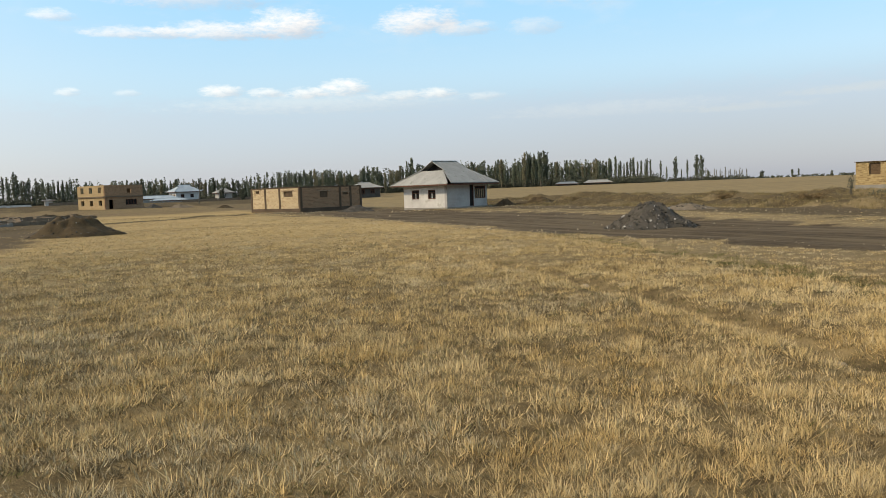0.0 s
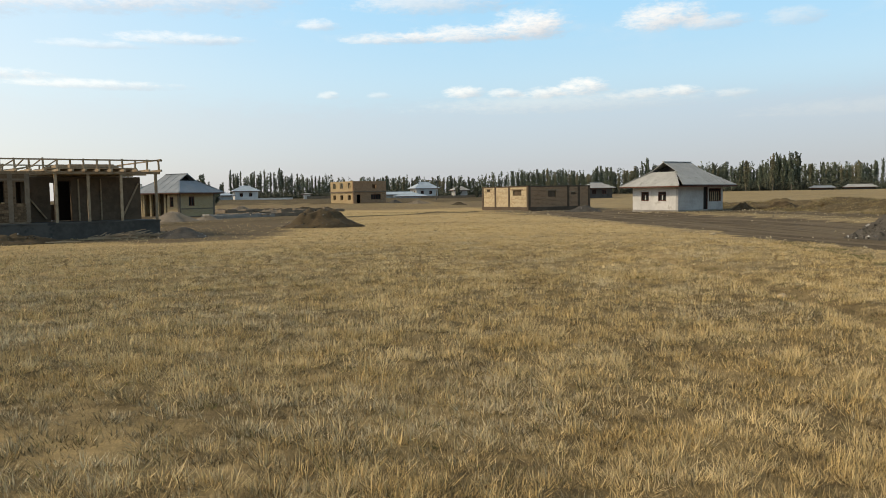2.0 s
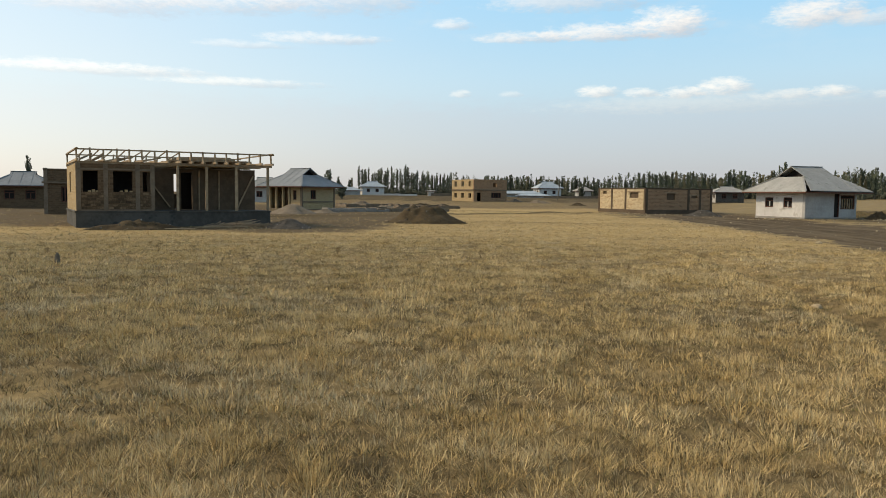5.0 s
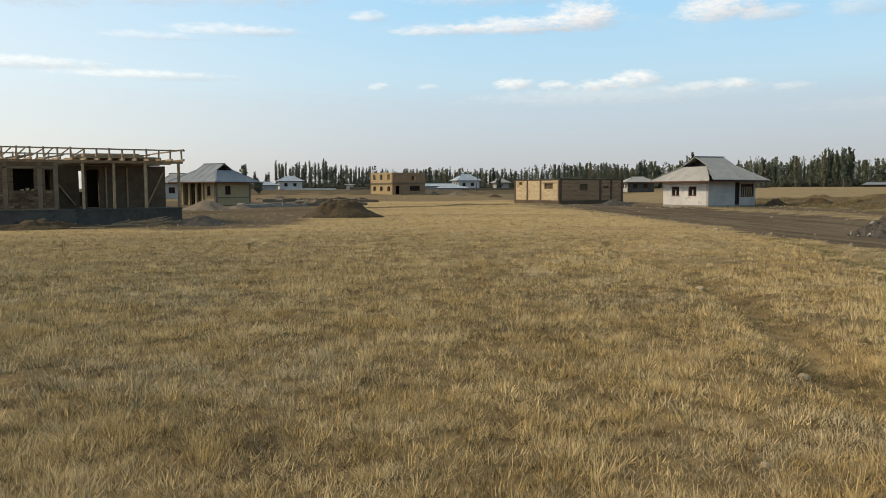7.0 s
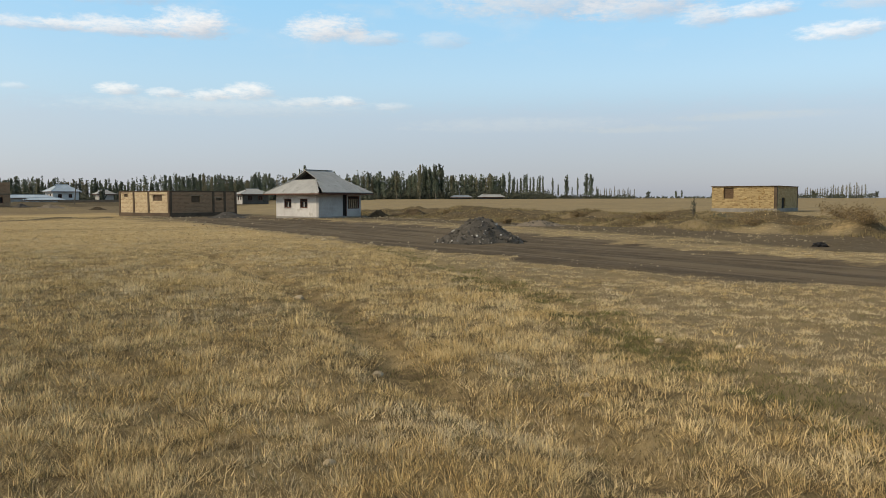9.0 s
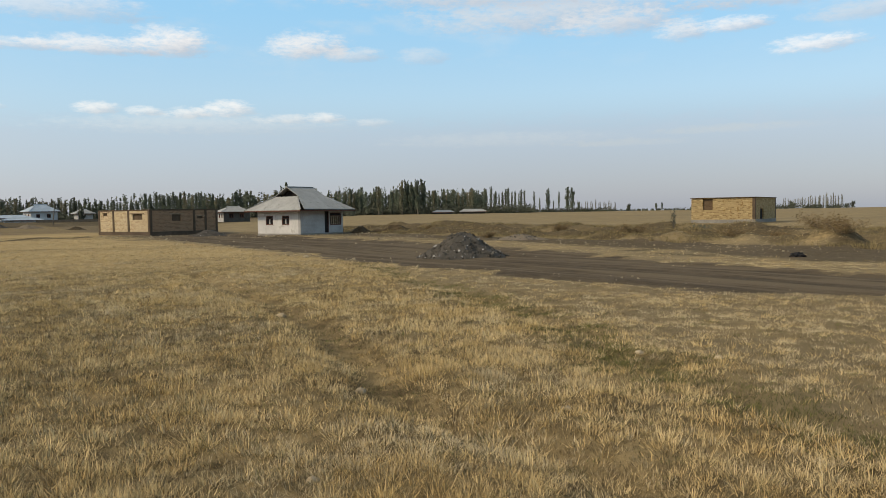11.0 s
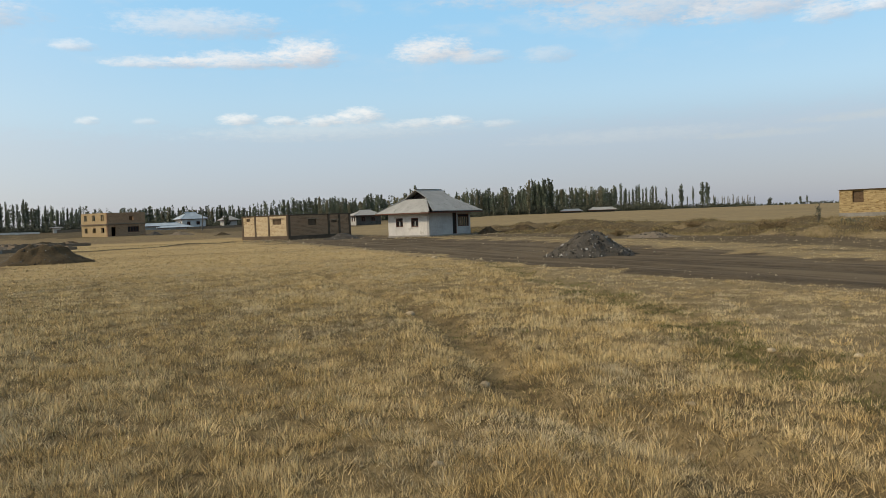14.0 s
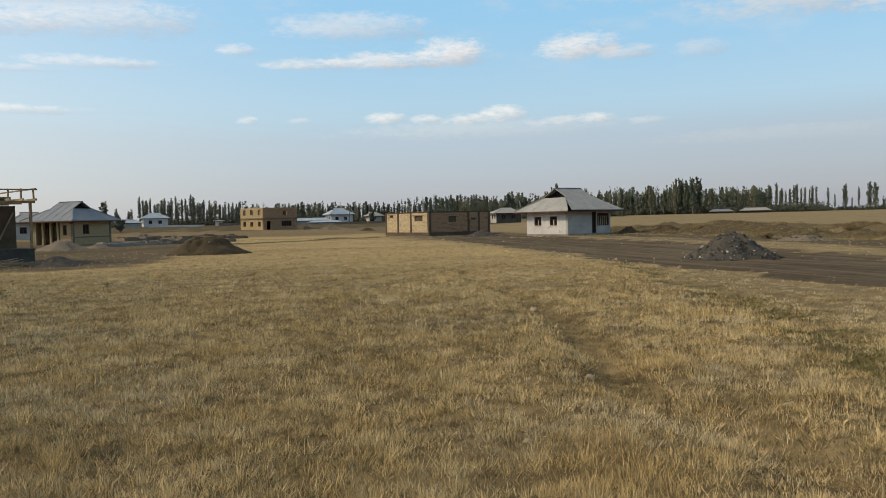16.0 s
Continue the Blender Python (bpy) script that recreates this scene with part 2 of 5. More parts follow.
BARK = mat("grey_bark", (0.10, 0.085, 0.065), (0.17, 0.15, 0.12), 2.0, 0.95, 0.4)
# leaf greens lightened and greyed: distance haze is put into the colour
LEAF = mat("poplar_leaves", (0.125, 0.15, 0.10), (0.17, 0.19, 0.125), 0.25, 0.8, 0.0, obj_var=0.28, island=0.5, leafy=True)
LEAF_GOLD = mat("turning_poplar_leaves", (0.19, 0.185, 0.11), (0.26, 0.235, 0.14), 0.25, 0.8, 0.0, obj_var=0.25, island=0.5, leafy=True)
BUSH = mat("dark_bush_leaves", (0.085, 0.097, 0.066), (0.125, 0.132, 0.09), 0.6, 0.85, 0.0, obj_var=0.3, island=0.5, leafy=True)
DRY = mat("dry_weed_stalks", (0.16, 0.11, 0.055), (0.26, 0.185, 0.09), 6.0, 0.9, 0.0, island=0.5)
COBBLE = mat("mixed_cobbles", (0.068, 0.06, 0.048), (0.125, 0.112, 0.092), 3.0, 0.9, 0.4, island=0.65)
PALE_COBBLE = mat("pale_cobbles", (0.34, 0.32, 0.29), (0.46, 0.44, 0.40), 3.0, 0.9, 0.4, island=0.3)
GRAVEL = mat("grey_gravel", (0.058, 0.051, 0.041), (0.098, 0.087, 0.071), 2.5, 0.95, 0.9, fine=9.0)
SOIL = mat("dug_brown_soil", (0.05, 0.035, 0.018), (0.088, 0.063, 0.033), 1.4, 0.95, 0.8)
SAND = mat("grey_brown_sand", (0.15, 0.12, 0.085), (0.21, 0.17, 0.125), 1.2, 0.95, 0.5)
DARK_GRAVEL = mat("dark_gravel", (0.045, 0.04, 0.034), (0.08, 0.073, 0.062), 2.5, 0.95, 0.8)


# ---- shared shapes ----
def pol(az, r):
    """A place by compass bearing in degrees from +y towards +x, and distance."""
    return Vector((r * math.sin(radians(az)), r * math.cos(radians(az)), 0))


def smooth(a, b, v):
    k = np.clip((v - a) / (b - a), 0, 1)
    return k * k * (3 - 2 * k)


def wave(x, y, s, seed=0.0):
    """Cheap smooth unevenness, about -1 to 1."""
    k = seed * 1.7
    return (np.sin(x / s * 1.0 + k + 1.3 * np.sin(y / s * 0.7 + k)) + np.sin(y / s * 1.13 + 2.1 * k + 1.1 * np.sin(x / s * 0.8 - k))
            + np.sin((x + y) / s * 0.61 + 3.3 * k)) / 3


def vnoise(x, y, s, seed=0.0):
    """Uneven patches of about s metres with no repeat, -1 to 1."""
    x, y = np.asarray(x, float) / s + seed * 17.3, np.asarray(y, float) / s - seed * 9.1
    i, j = np.floor(x), np.floor(y)
    fx, fy = x - i, y - j
    fx, fy = fx * fx * (3 - 2 * fx), fy * fy * (3 - 2 * fy)

    def h(a, b):
        v = np.sin(a * 127.1 + b * 311.7 + seed * 74.7) * 43758.5453
        return v - np.floor(v)

    low = h(i, j) * (1 - fx) + h(i + 1, j) * fx
    top = h(i, j + 1) * (1 - fx) + h(i + 1, j + 1) * fx
    return 2 * (low * (1 - fy) + top * fy) - 1


def furrow_line(y):
    """The worn furrow through the grass, bending away."""
    return np.interp(y, (0, 5.7, 7.5, 9.9, 14, 17.6, 30, 60), (4.2, 4.12, 4.26, 4.96, 5.66, 6.09, 7.2, 9.5)) + 0.08 * np.sin(y * 1.7)


def green_line(y):
    """The low green strip beyond which the grass is short and bleached."""
    return np.interp(y, (0, 3.75, 5.6, 7.3, 8.9, 12.3, 14.5, 17.5, 21.9, 32), (6.3, 6.77, 7.17, 7.67, 8.5, 9.6, 10.2, 11.0, 12.35, 15.5)) + 0.12 * np.sin(y * 2.3)


def road_edges(y):
    left = np.interp(y, (0, 9.9, 11.8, 13.8, 17.2, 20.4, 29.7, 41.5, 52, 100), (27, 17.3, 16.1, 15.5, 14.9, 14.7, 15.8, 16.8, 16.9, 18.4)) + 0.25 * np.sin(y / 3.1) + 0.2 * np.sin(y / 1.1)
    right = np.interp(y, (0, 8, 14, 18.5, 32, 40, 100), (24.0, 23.6, 23.9, 24.3, 27.8, 29.0, 30.0)) + 0.5 * np.sin(y / 4.3 + 1)
    return left, right


def height(x, y):
    """The lie of the land: a low swell where the camera walks, a shallow hollow round it, rising far off."""
    r = np.hypot(x, y)
    z = -0.024 * x * np.exp(-(r / 18) ** 2) - 0.42 * smooth(8, 45, r) + 2.0 * smooth(95, 330, r)
    z = z + 0.02 * wave(x, y, 1.3) * smooth(60, 5, r) + 0.05 * wave(x, y, 6.0, 1) * smooth(2, 20, r)
    left, right = road_edges(y)
    inside = smooth(-0.5, 0.5, x - left) * smooth(0.5, -0.5, x - right) * smooth(120, 90, y)
    z = z - inside * (0.07 + 0.03 * np.sin(x * 2.2 + 0.3 * np.sin(y / 5)))
    # worn furrow through the grass
    fx = furrow_line(y)
    z = z - 0.12 * np.exp(-((x - fx) / 0.38) ** 2) * smooth(45, 25, y) + 0.05 * np.exp(-((x - fx + 0.95) / 0.4) ** 2) * smooth(35, 20, y)
    z = z - 0.05 * np.exp(-((x - green_line(y)) / 0.3) ** 2) * smooth(40, 22, y)
    z = z + (0.022 * vnoise(x, y, 0.45, 1) + 0.02 * vnoise(x, y, 1.1, 2)) * smooth(30, 8, r)
    # spoil banks of a ditch beyond the road
    run = smooth(8, 22, y) * smooth(118, 96, y)
    wob = 1.2 * wave(x * 0.2, y, 4.0, 2) + 0.5 * wave(x, y, 1.5, 3)
    for bx, tall, wide in ((44.0, 0.62, 1.5), (50.5, 0.75, 1.9), (58.0, 0.85, 2.2)):
        c = bx + wob + 0.05 * (y - 40)
        z = z + run * tall * (0.75 + 0.5 * wave(x, y, 2.4, bx)) * np.exp(-((x - c) / wide) ** 2)
    z = z + run * smooth(39, 43, x) * smooth(66, 60, x) * (0.30 * vnoise(x, y, 1.7, 21) + 0.15 * vnoise(x, y, 0.8, 22))
    z = z - run * 0.5 * np.exp(-((x - 47.2 - wob - 0.05 * (y - 40)) / 1.3) ** 2)
    z = z + 0.35 * smooth(58, 66, x) * run
    # earth ridge crossing behind the grass
    cy = 84 + 0.9 * x + 1.2 * wave(x, y, 5.0, 5)
    z = z + 0.22 * np.exp(-((y - cy) / 1.1) ** 2) * smooth(-26, -18, x) * smooth(15, 11, x) * (0.8 + 0.6 * wave(x, y, 1.6, 6))
    return z


def hz(p):
    return float(height(np.array(float(p[0])), np.array(float(p[1]))))


def mesh_ob(name, bm, material, parent=None, label=""):
    me = bpy.data.meshes.new(name)
    bmesh.ops.recalc_face_normals(bm, faces=bm.faces)
    bm.to_mesh(me)
    bm.free()
    for m in material if isinstance(material, (list, tuple)) else (material,):
        me.materials.append(m)
    ob = new(name, me)
    if parent:
        ob.parent = parent
    if label:
        ob["label"] = label
    return ob


def part(name, bm, material, parent, label=""):
    return mesh_ob(name, bm, material, parent, label)


def box(bm, a, b, bev=0.0):
    """A box between two corners."""
    vs = [bm.verts.new((x, y, z)) for x in (a[0], b[0]) for y in (a[1], b[1]) for z in (a[2], b[2])]
    fs = [bm.faces.new([vs[i] for i in f]) for f in ((0, 1, 3, 2), (4, 6, 7, 5), (0, 4, 5, 1), (2, 3, 7, 6), (0, 2, 6, 4), (1, 5, 7, 3))]
    if bev:
        es = {e for f in fs for e in f.edges}
        bmesh.ops.bevel(bm, geom=list(es), offset=bev, segments=1, affect="EDGES")
    return bm


def beam(bm, a, b, w, h=None):
    """A squared timber from a to b."""
    a, b = Vector(a), Vector(b)
    h = h or w
    d = (b - a).normalized()
    s = d.cross(Vector((0, 0, 1)))
    s = s.normalized() if s.length > 1e-3 else Vector((1, 0, 0))
    u = s.cross(d)
    ring = [(s * i * w / 2 + u * j * h / 2) for i, j in ((-1, -1), (1, -1), (1, 1), (-1, 1))]
    lo, hi = [bm.verts.new(a + k) for k in ring], [bm.verts.new(b + k) for k in ring]
    for i in range(4):
        bm.faces.new((lo[i], lo[(i + 1) % 4], hi[(i + 1) % 4], hi[i]))
    bm.faces.new(lo[::-1])
    bm.faces.new(hi)
    return bm


def wall(bm, p, q, z0, z1, thick, holes=()):
    """An upright wall from p to q (outer face on the right hand of p to q), with openings (u0, u1, z0, z1) through it."""
    p, q = Vector((p[0], p[1], 0)), Vector((q[0], q[1], 0))
    d = (q - p).normalized()
    inn = Vector((-d.y, d.x, 0)) * thick
    us = sorted({0.0, (q - p).length, *[h[0] for h in holes], *[h[1] for h in holes]})
    vs = sorted({z0, z1, *[h[2] for h in holes], *[h[3] for h in holes]})

    def solid(i, j):
        if not (0 <= i < len(us) - 1 and 0 <= j < len(vs) - 1):
            return False
        u, v = (us[i] + us[i + 1]) / 2, (vs[j] + vs[j + 1]) / 2
        return not any(h[0] < u < h[1] and h[2] < v < h[3] for h in holes)

    def pt(i, j, k):
        return p + d * us[i] + Vector((0, 0, vs[j])) + inn * k

    def quad(*pts):
        bm.faces.new([bm.verts.new(v) for v in pts])

    for i in range(len(us) - 1):
        for j in range(len(vs) - 1):
            if not solid(i, j):
                continue
            for k in (0, 1):
                quad(pt(i, j, k), pt(i + 1, j, k), pt(i + 1, j + 1, k), pt(i, j + 1, k))
            for di, dj, a, b in ((-1, 0, (i, j), (i, j + 1)), (1, 0, (i + 1, j), (i + 1, j + 1)), (0, -1, (i, j), (i + 1, j)), (0, 1, (i, j + 1), (i + 1, j + 1))):
                if not solid(i + di, j + dj):
                    quad(pt(*a, 0), pt(*b, 0), pt(*b, 1), pt(*a, 1))
    bmesh.ops.remove_doubles(bm, verts=bm.verts, dist=1e-4)
    return bm


def thing(name, label, category, at, az=0.0, group=""):
    """An empty at the base of a thing; its local x runs along the bearing az."""
    ob = new(name)
    ob.empty_display_size = 0.3
    ob.matrix_world = Matrix.Translation(at) @ Matrix.Rotation(radians(90 - az), 4, "Z")
    return tagged(ob, label, category, group)


def window(parent, p, q, u0, u1, z0, z1, inset, bars=1, transom=0.3, material=None, glazed=True, bar_mat=None):
    """A window in a wall from p to q: frame with mullions and a near-black sheet set back from the outer face, standing
    in for the unlit room.
    """
    material = material or BROWN_WOOD
    p, q = Vector((p[0], p[1], 0)), Vector((q[0], q[1], 0))
    d = (q - p).normalized()
    inn = Vector((-d.y, d.x, 0))
    at = lambda u, z, k=0.0: p + d * u + inn * (inset + k) + Vector((0, 0, z))  # noqa: E731
    bm = bmesh.new()
    t = 0.09
    for u in (u0 + t / 2, u1 - t / 2):
        beam(bm, at(u, z0), at(u, z1), t)
    for z in (z0 + t / 2, z1 - t / 2):
        beam(bm, at(u0 + t, z), at(u1 - t, z), t)
    zb = z1 - (z1 - z0) * transom - 0.05 if transom else z1 - t
    if transom:
        z = z1 - (z1 - z0) * transom
        beam(bm, at(u0 + t, z), at(u1 - t, z), t * 0.9)
    win = part("window", bm, material, parent, "red-brown wooden window frame")
    for i in range(bars):
        u = u0 + (u1 - u0) * (i + 1) / (bars + 1)
        part("mullion", beam(bmesh.new(), at(u, z0 + t, -0.01), at(u, zb, -0.01), t * 1.1), bar_mat or material, win)
    if glazed:
        bm = bmesh.new()
        c = [at(u, z, 0.05) for u, z in ((u0, z0), (u1, z0), (u1, z1), (u0, z1))]
        b = [v + inn * 0.02 for v in c]
        cv, bv = [bm.verts.new(v) for v in c], [bm.verts.new(v) for v in b]
        bm.faces.new(cv)
        bm.faces.new(bv)
        for i in range(4):
            bm.faces.new((cv[i], cv[(i + 1) % 4], bv[(i + 1) % 4], bv[i]))
        part("pane", bm, DARK, win, "near-black sheet for the unlit opening")
    return win


def slab(bm, pts, thick):
    """A thin sheet on a polygon, thickened downwards."""
    top = [bm.verts.new(v) for v in pts]
    low = [bm.verts.new(Vector(v) - Vector((0, 0, thick))) for v in pts]
    bm.faces.new(top)
    bm.faces.new(low[::-1])
    for i in range(len(pts)):
        j = (i + 1) % len(pts)
        bm.faces.new((top[i], low[i], low[j], top[j]))


def gablet_roof(parent, x0, x1, y0, y1, ze, zr, ridge, gab, material, gap=0.0, dark=None, dx=0.0, notch=0.0):
    """A hipped roof whose ends stop in small gablets closed by near-black sheets: eaves box, ridge along x of half
    length ridge, gablet height gab.
    """
    cx, cy = (x0 + x1) / 2 + dx, (y0 + y1) / 2
    a, b = Vector((cx - ridge, cy, zr)), Vector((cx + ridge, cy, zr))
    k = gab / (zr - ze)
    gy = (y1 - y0) / 2 * k
    g = lambda s, t: Vector((cx + s * ridge, cy + t * gy, zr - gab))  # noqa: E731
    e = lambda s, t: Vector((x1 if s > 0 else x0, y1 if t > 0 else y0, ze))  # noqa: E731
    up = Vector((0, 0, gap))
    for t in (-1, 1):
        bm = bmesh.new()
        pts = [e(-1, t) + up * 0.3, e(1, t) + up * 0.3, g(1, t) + up, b + up, a + up, g(-1, t) + up]
        if notch and t < 0:
            pts[0] = pts[0].lerp(pts[1], notch) + Vector((0, 0, 0.05))
        slab(bm, pts if t < 0 else pts[::-1], 0.07)
        face = part("roof_slope", bm, material, parent)
        # seams where the sheets lap
        n = max(4, int((x1 - x0) / 1.1))
        bm = bmesh.new()
        for i in range(1, n):
            x = x0 + (x1 - x0) * i / n
            if abs(x - cx) < ridge:
                top = Vector((x, cy, zr))
            else:
                f = (abs(x - cx) - ridge) / ((x1 - x0) / 2 - ridge + 1e-6)
                top = g(math.copysign(1, x - cx), t).lerp(e(math.copysign(1, x - cx), t), min(f, 1))
            low = Vector((x, e(1, t).y, ze))
            beam(bm, low + up * 0.3 + Vector((0, 0, 0.012)), top + up + Vector((0, 0, 0.012)), 0.05, 0.03)
        part("seam", bm, material, face)
    for s in (-1, 1):
        bm = bmesh.new()
        pts = [e(s, -1), e(s, 1), g(s, 1), g(s, -1)]
        slab(bm, pts if s > 0 else pts[::-1], 0.07)
        part("roof_hip", bm, material, parent)
        # near-black triangle stands in for the shade inside the gablet
        bm = bmesh.new()
        ins = Vector((-s * 0.75, 0, -0.05))
        tri = [g(s, -1) + ins, g(s, 1) + ins, Vector((cx + s * ridge, cy, zr)) + ins]
        back = [v - Vector((s * 0.04, 0, 0)) for v in tri]
        f, r = [bm.verts.new(v) for v in tri], [bm.verts.new(v) for v in back]
        bm.faces.new(f)
        bm.faces.new(r[::-1])
        for i in range(3):
            bm.faces.new((f[i], r[i], r[(i + 1) % 3], f[(i + 1) % 3]))
        part("gablet", bm, dark or DARK, parent, "near-black sheet for the shaded gablet")
    bm = bmesh.new()
    beam(bm, a + up + Vector((-0.05, 0, 0.03)), b + up + Vector((0.05, 0, 0.03)), 0.22, 0.06)
    for s in (-1, 1):
        for t in (-1, 1):
            beam(bm, e(s, t) + Vector((0, 0, 0.04)), g(s, t) + Vector((0, 0, 0.04)), 0.16, 0.05)
    part("ridge_cap", bm, material, parent)
    bm = bmesh.new()
    for p, q in (((x0, y0), (x1, y0)), ((x1, y0), (x1, y1)), ((x1, y1), (x0, y1)), ((x0, y1), (x0, y0))):
        beam(bm, (*p, ze - 0.13), (*q, ze - 0.13), 0.05, 0.12)
    part("fascia", bm, BROWN_WOOD, parent, "dark eaves board")
    bm = bmesh.new()
    box(bm, (x0 + 0.1, y0 + 0.1, ze - 0.14), (x1 - 0.1, y1 - 0.1, ze - 0.10))
    part("soffit", bm, WOOD, parent)


# ---- ground ----
def zone_values(x, y):
    """How far each place is bare earth, gravel road, dug spoil, bleached grass and worn, darkened ground, from 0 to 1.
    """
    r = np.hypot(x, y)
    left, right = road_edges(y)
    rag_edge = 0.9 * vnoise(x, y, 1.5, 51) + 0.5 * vnoise(x, y, 0.5, 52)
    road = smooth(-0.8, 0.9, x - left + rag_edge) * smooth(2.5, -2.0, x - right + 1.2 * rag_edge)
    road = road * smooth(128, 105, y)
    n = wave(x, y, 3.0, 7) * 0.5 + wave(x, y, 0.9, 8) * 0.5
    bare = smooth(1.0, -1.5, x - 41 - 3 * n) * smooth(4.0, 6.5, x - right + 1.6 * n) * smooth(100, 80, y) * (0.8 + 0.25 * wave(x, y, 2.2, 31))
    # works ground round the houses on the other side
    bare = np.maximum(bare, smooth(37, 43, y + 3 * n + 0.12 * x) * smooth(-4.5, -8.5, x + 2 * n) * smooth(140, 120, y) * 0.75)
    bare = np.maximum(bare, smooth(103, 100, y) * smooth(74, 80, y) * smooth(10, 15, x) * smooth(60, 52, x) * (0.6 + 0.4 * n))
    bare = np.maximum(bare, smooth(112, 125, y - 0.2 * x + 4 * n) * smooth(60, 20, x) * smooth(300, 200, y) * 0.55)
    bare = np.maximum(bare, smooth(180, 240, r + 12 * n) * smooth(24, 14, np.degrees(np.arctan2(x, y))) * 0.8)
    run = smooth(8, 22, y) * smooth(118, 96, y)
    spoil = run * smooth(40, 43, x + 2 * n) * smooth(70, 63, x - 0.08 * (y - 40) + 3 * n) * (0.72 + 0.4 * n)
    spoil = np.maximum(spoil, smooth(0.5, 3.0, x - right) * smooth(42, 38, x) * smooth(100, 80, y) * (0.38 + 0.3 * vnoise(x, y, 1.8, 61)))
    cy = 84 + 0.9 * x
    spoil = np.maximum(spoil, np.exp(-((y - cy) / 1.6) ** 2) * smooth(-26, -18, x) * smooth(15, 11, x) * 0.9)
    grey = smooth(-0.6, 1.2, x - green_line(y) + 0.8 * n) * smooth(0, 3, y)
    fx, gx = furrow_line(y), green_line(y)
    broken = np.clip(0.45 + 0.75 * wave(x, y, 0.5, 15) + 0.3 * wave(x, y, 1.7, 16), 0, 1)
    worn_dark = broken * (0.75 * np.exp(-((x - fx) / 0.35) ** 2) * smooth(50, 25, y) + 0.7 * np.exp(-((x - gx) / 0.5) ** 2) * smooth(40, 24, y))
    worn_dark = np.maximum(worn_dark, 0.8 * smooth(0.35, 0.75, wave(x, y, 0.45, 11) * 0.6 + wave(x, y, 1.4, 12) * 0.5) * smooth(30, 18, r))
    # besides the worn lines, all near ground is darkened, fading out by 46 m
    worn_dark = np.maximum(worn_dark, (0.75 + 0.25 * wave(x, y, 0.35, 17)) * smooth(46, 10, r))
    # spoil tone also darkens a broad band of ground before the village
    spoil = np.maximum(spoil, smooth(165, 188, r + 6 * n) * smooth(300, 250, r) * smooth(19, 15, np.degrees(np.arctan2(x, y))) * (0.75 + 0.5 * n))
    return bare, road, spoil, grey, worn_dark


def build_ground():
    az = np.concatenate([np.arange(-180, -45, 3.0), np.arange(-45, 70, 0.22), np.arange(70, 180, 3.0)])
    rr = np.concatenate([np.arange(0.4, 3, 0.3), np.geomspace(3, 130, 370), np.geomspace(133, 4000, 70)])
    A, R = np.meshgrid(np.radians(az), rr)
    X, Y = R * np.sin(A), R * np.cos(A)
    Z = height(X, Y)
    na, nr = len(az), len(rr)
    verts = np.stack([X, Y, Z], -1).reshape(-1, 3)
    verts = np.concatenate([verts, [[0, 0, float(height(np.array(0.0), np.array(0.0)))]]])
    i, j = np.meshgrid(np.arange(nr - 1), np.arange(na), indexing="ij")
    k = (j + 1) % na
    quads = np.stack([i * na + j, i * na + k, (i + 1) * na + k, (i + 1) * na + j], -1).reshape(-1, 4)
    j = np.arange(na)
    tris = np.stack([np.full(na, nr * na), (j + 1) % na, j], -1)
    me = bpy.data.meshes.new("ground")
    loops = np.concatenate([quads.ravel(), tris.ravel()])
    starts = np.concatenate([np.arange(len(quads)) * 4, len(quads) * 4 + np.arange(na) * 3])
    me.vertices.add(len(verts))
    me.vertices.foreach_set("co", verts.astype(np.float32).ravel())
    me.loops.add(len(loops))
    me.loops.foreach_set("vertex_index", loops.astype(np.int32))
    me.polygons.add(len(starts))
    me.polygons.foreach_set("loop_start", starts.astype(np.int32))
    me.update(calc_edges=True)
    me.validate()
    me.polygons.foreach_set("use_smooth", np.ones(len(me.polygons), bool))
    for name, v in zip(("bare", "road", "spoil", "grey", "worn_dark"), zone_values(verts[:, 0], verts[:, 1])):
        me.attributes.new(name, "FLOAT", "POINT").data.foreach_set("value", v.astype(np.float32))
    me.materials.append(ground_mat())
    return tagged(new("ground", me), "dry straw-yellow grassland with a bare gravel road", "ground", kind="structure")


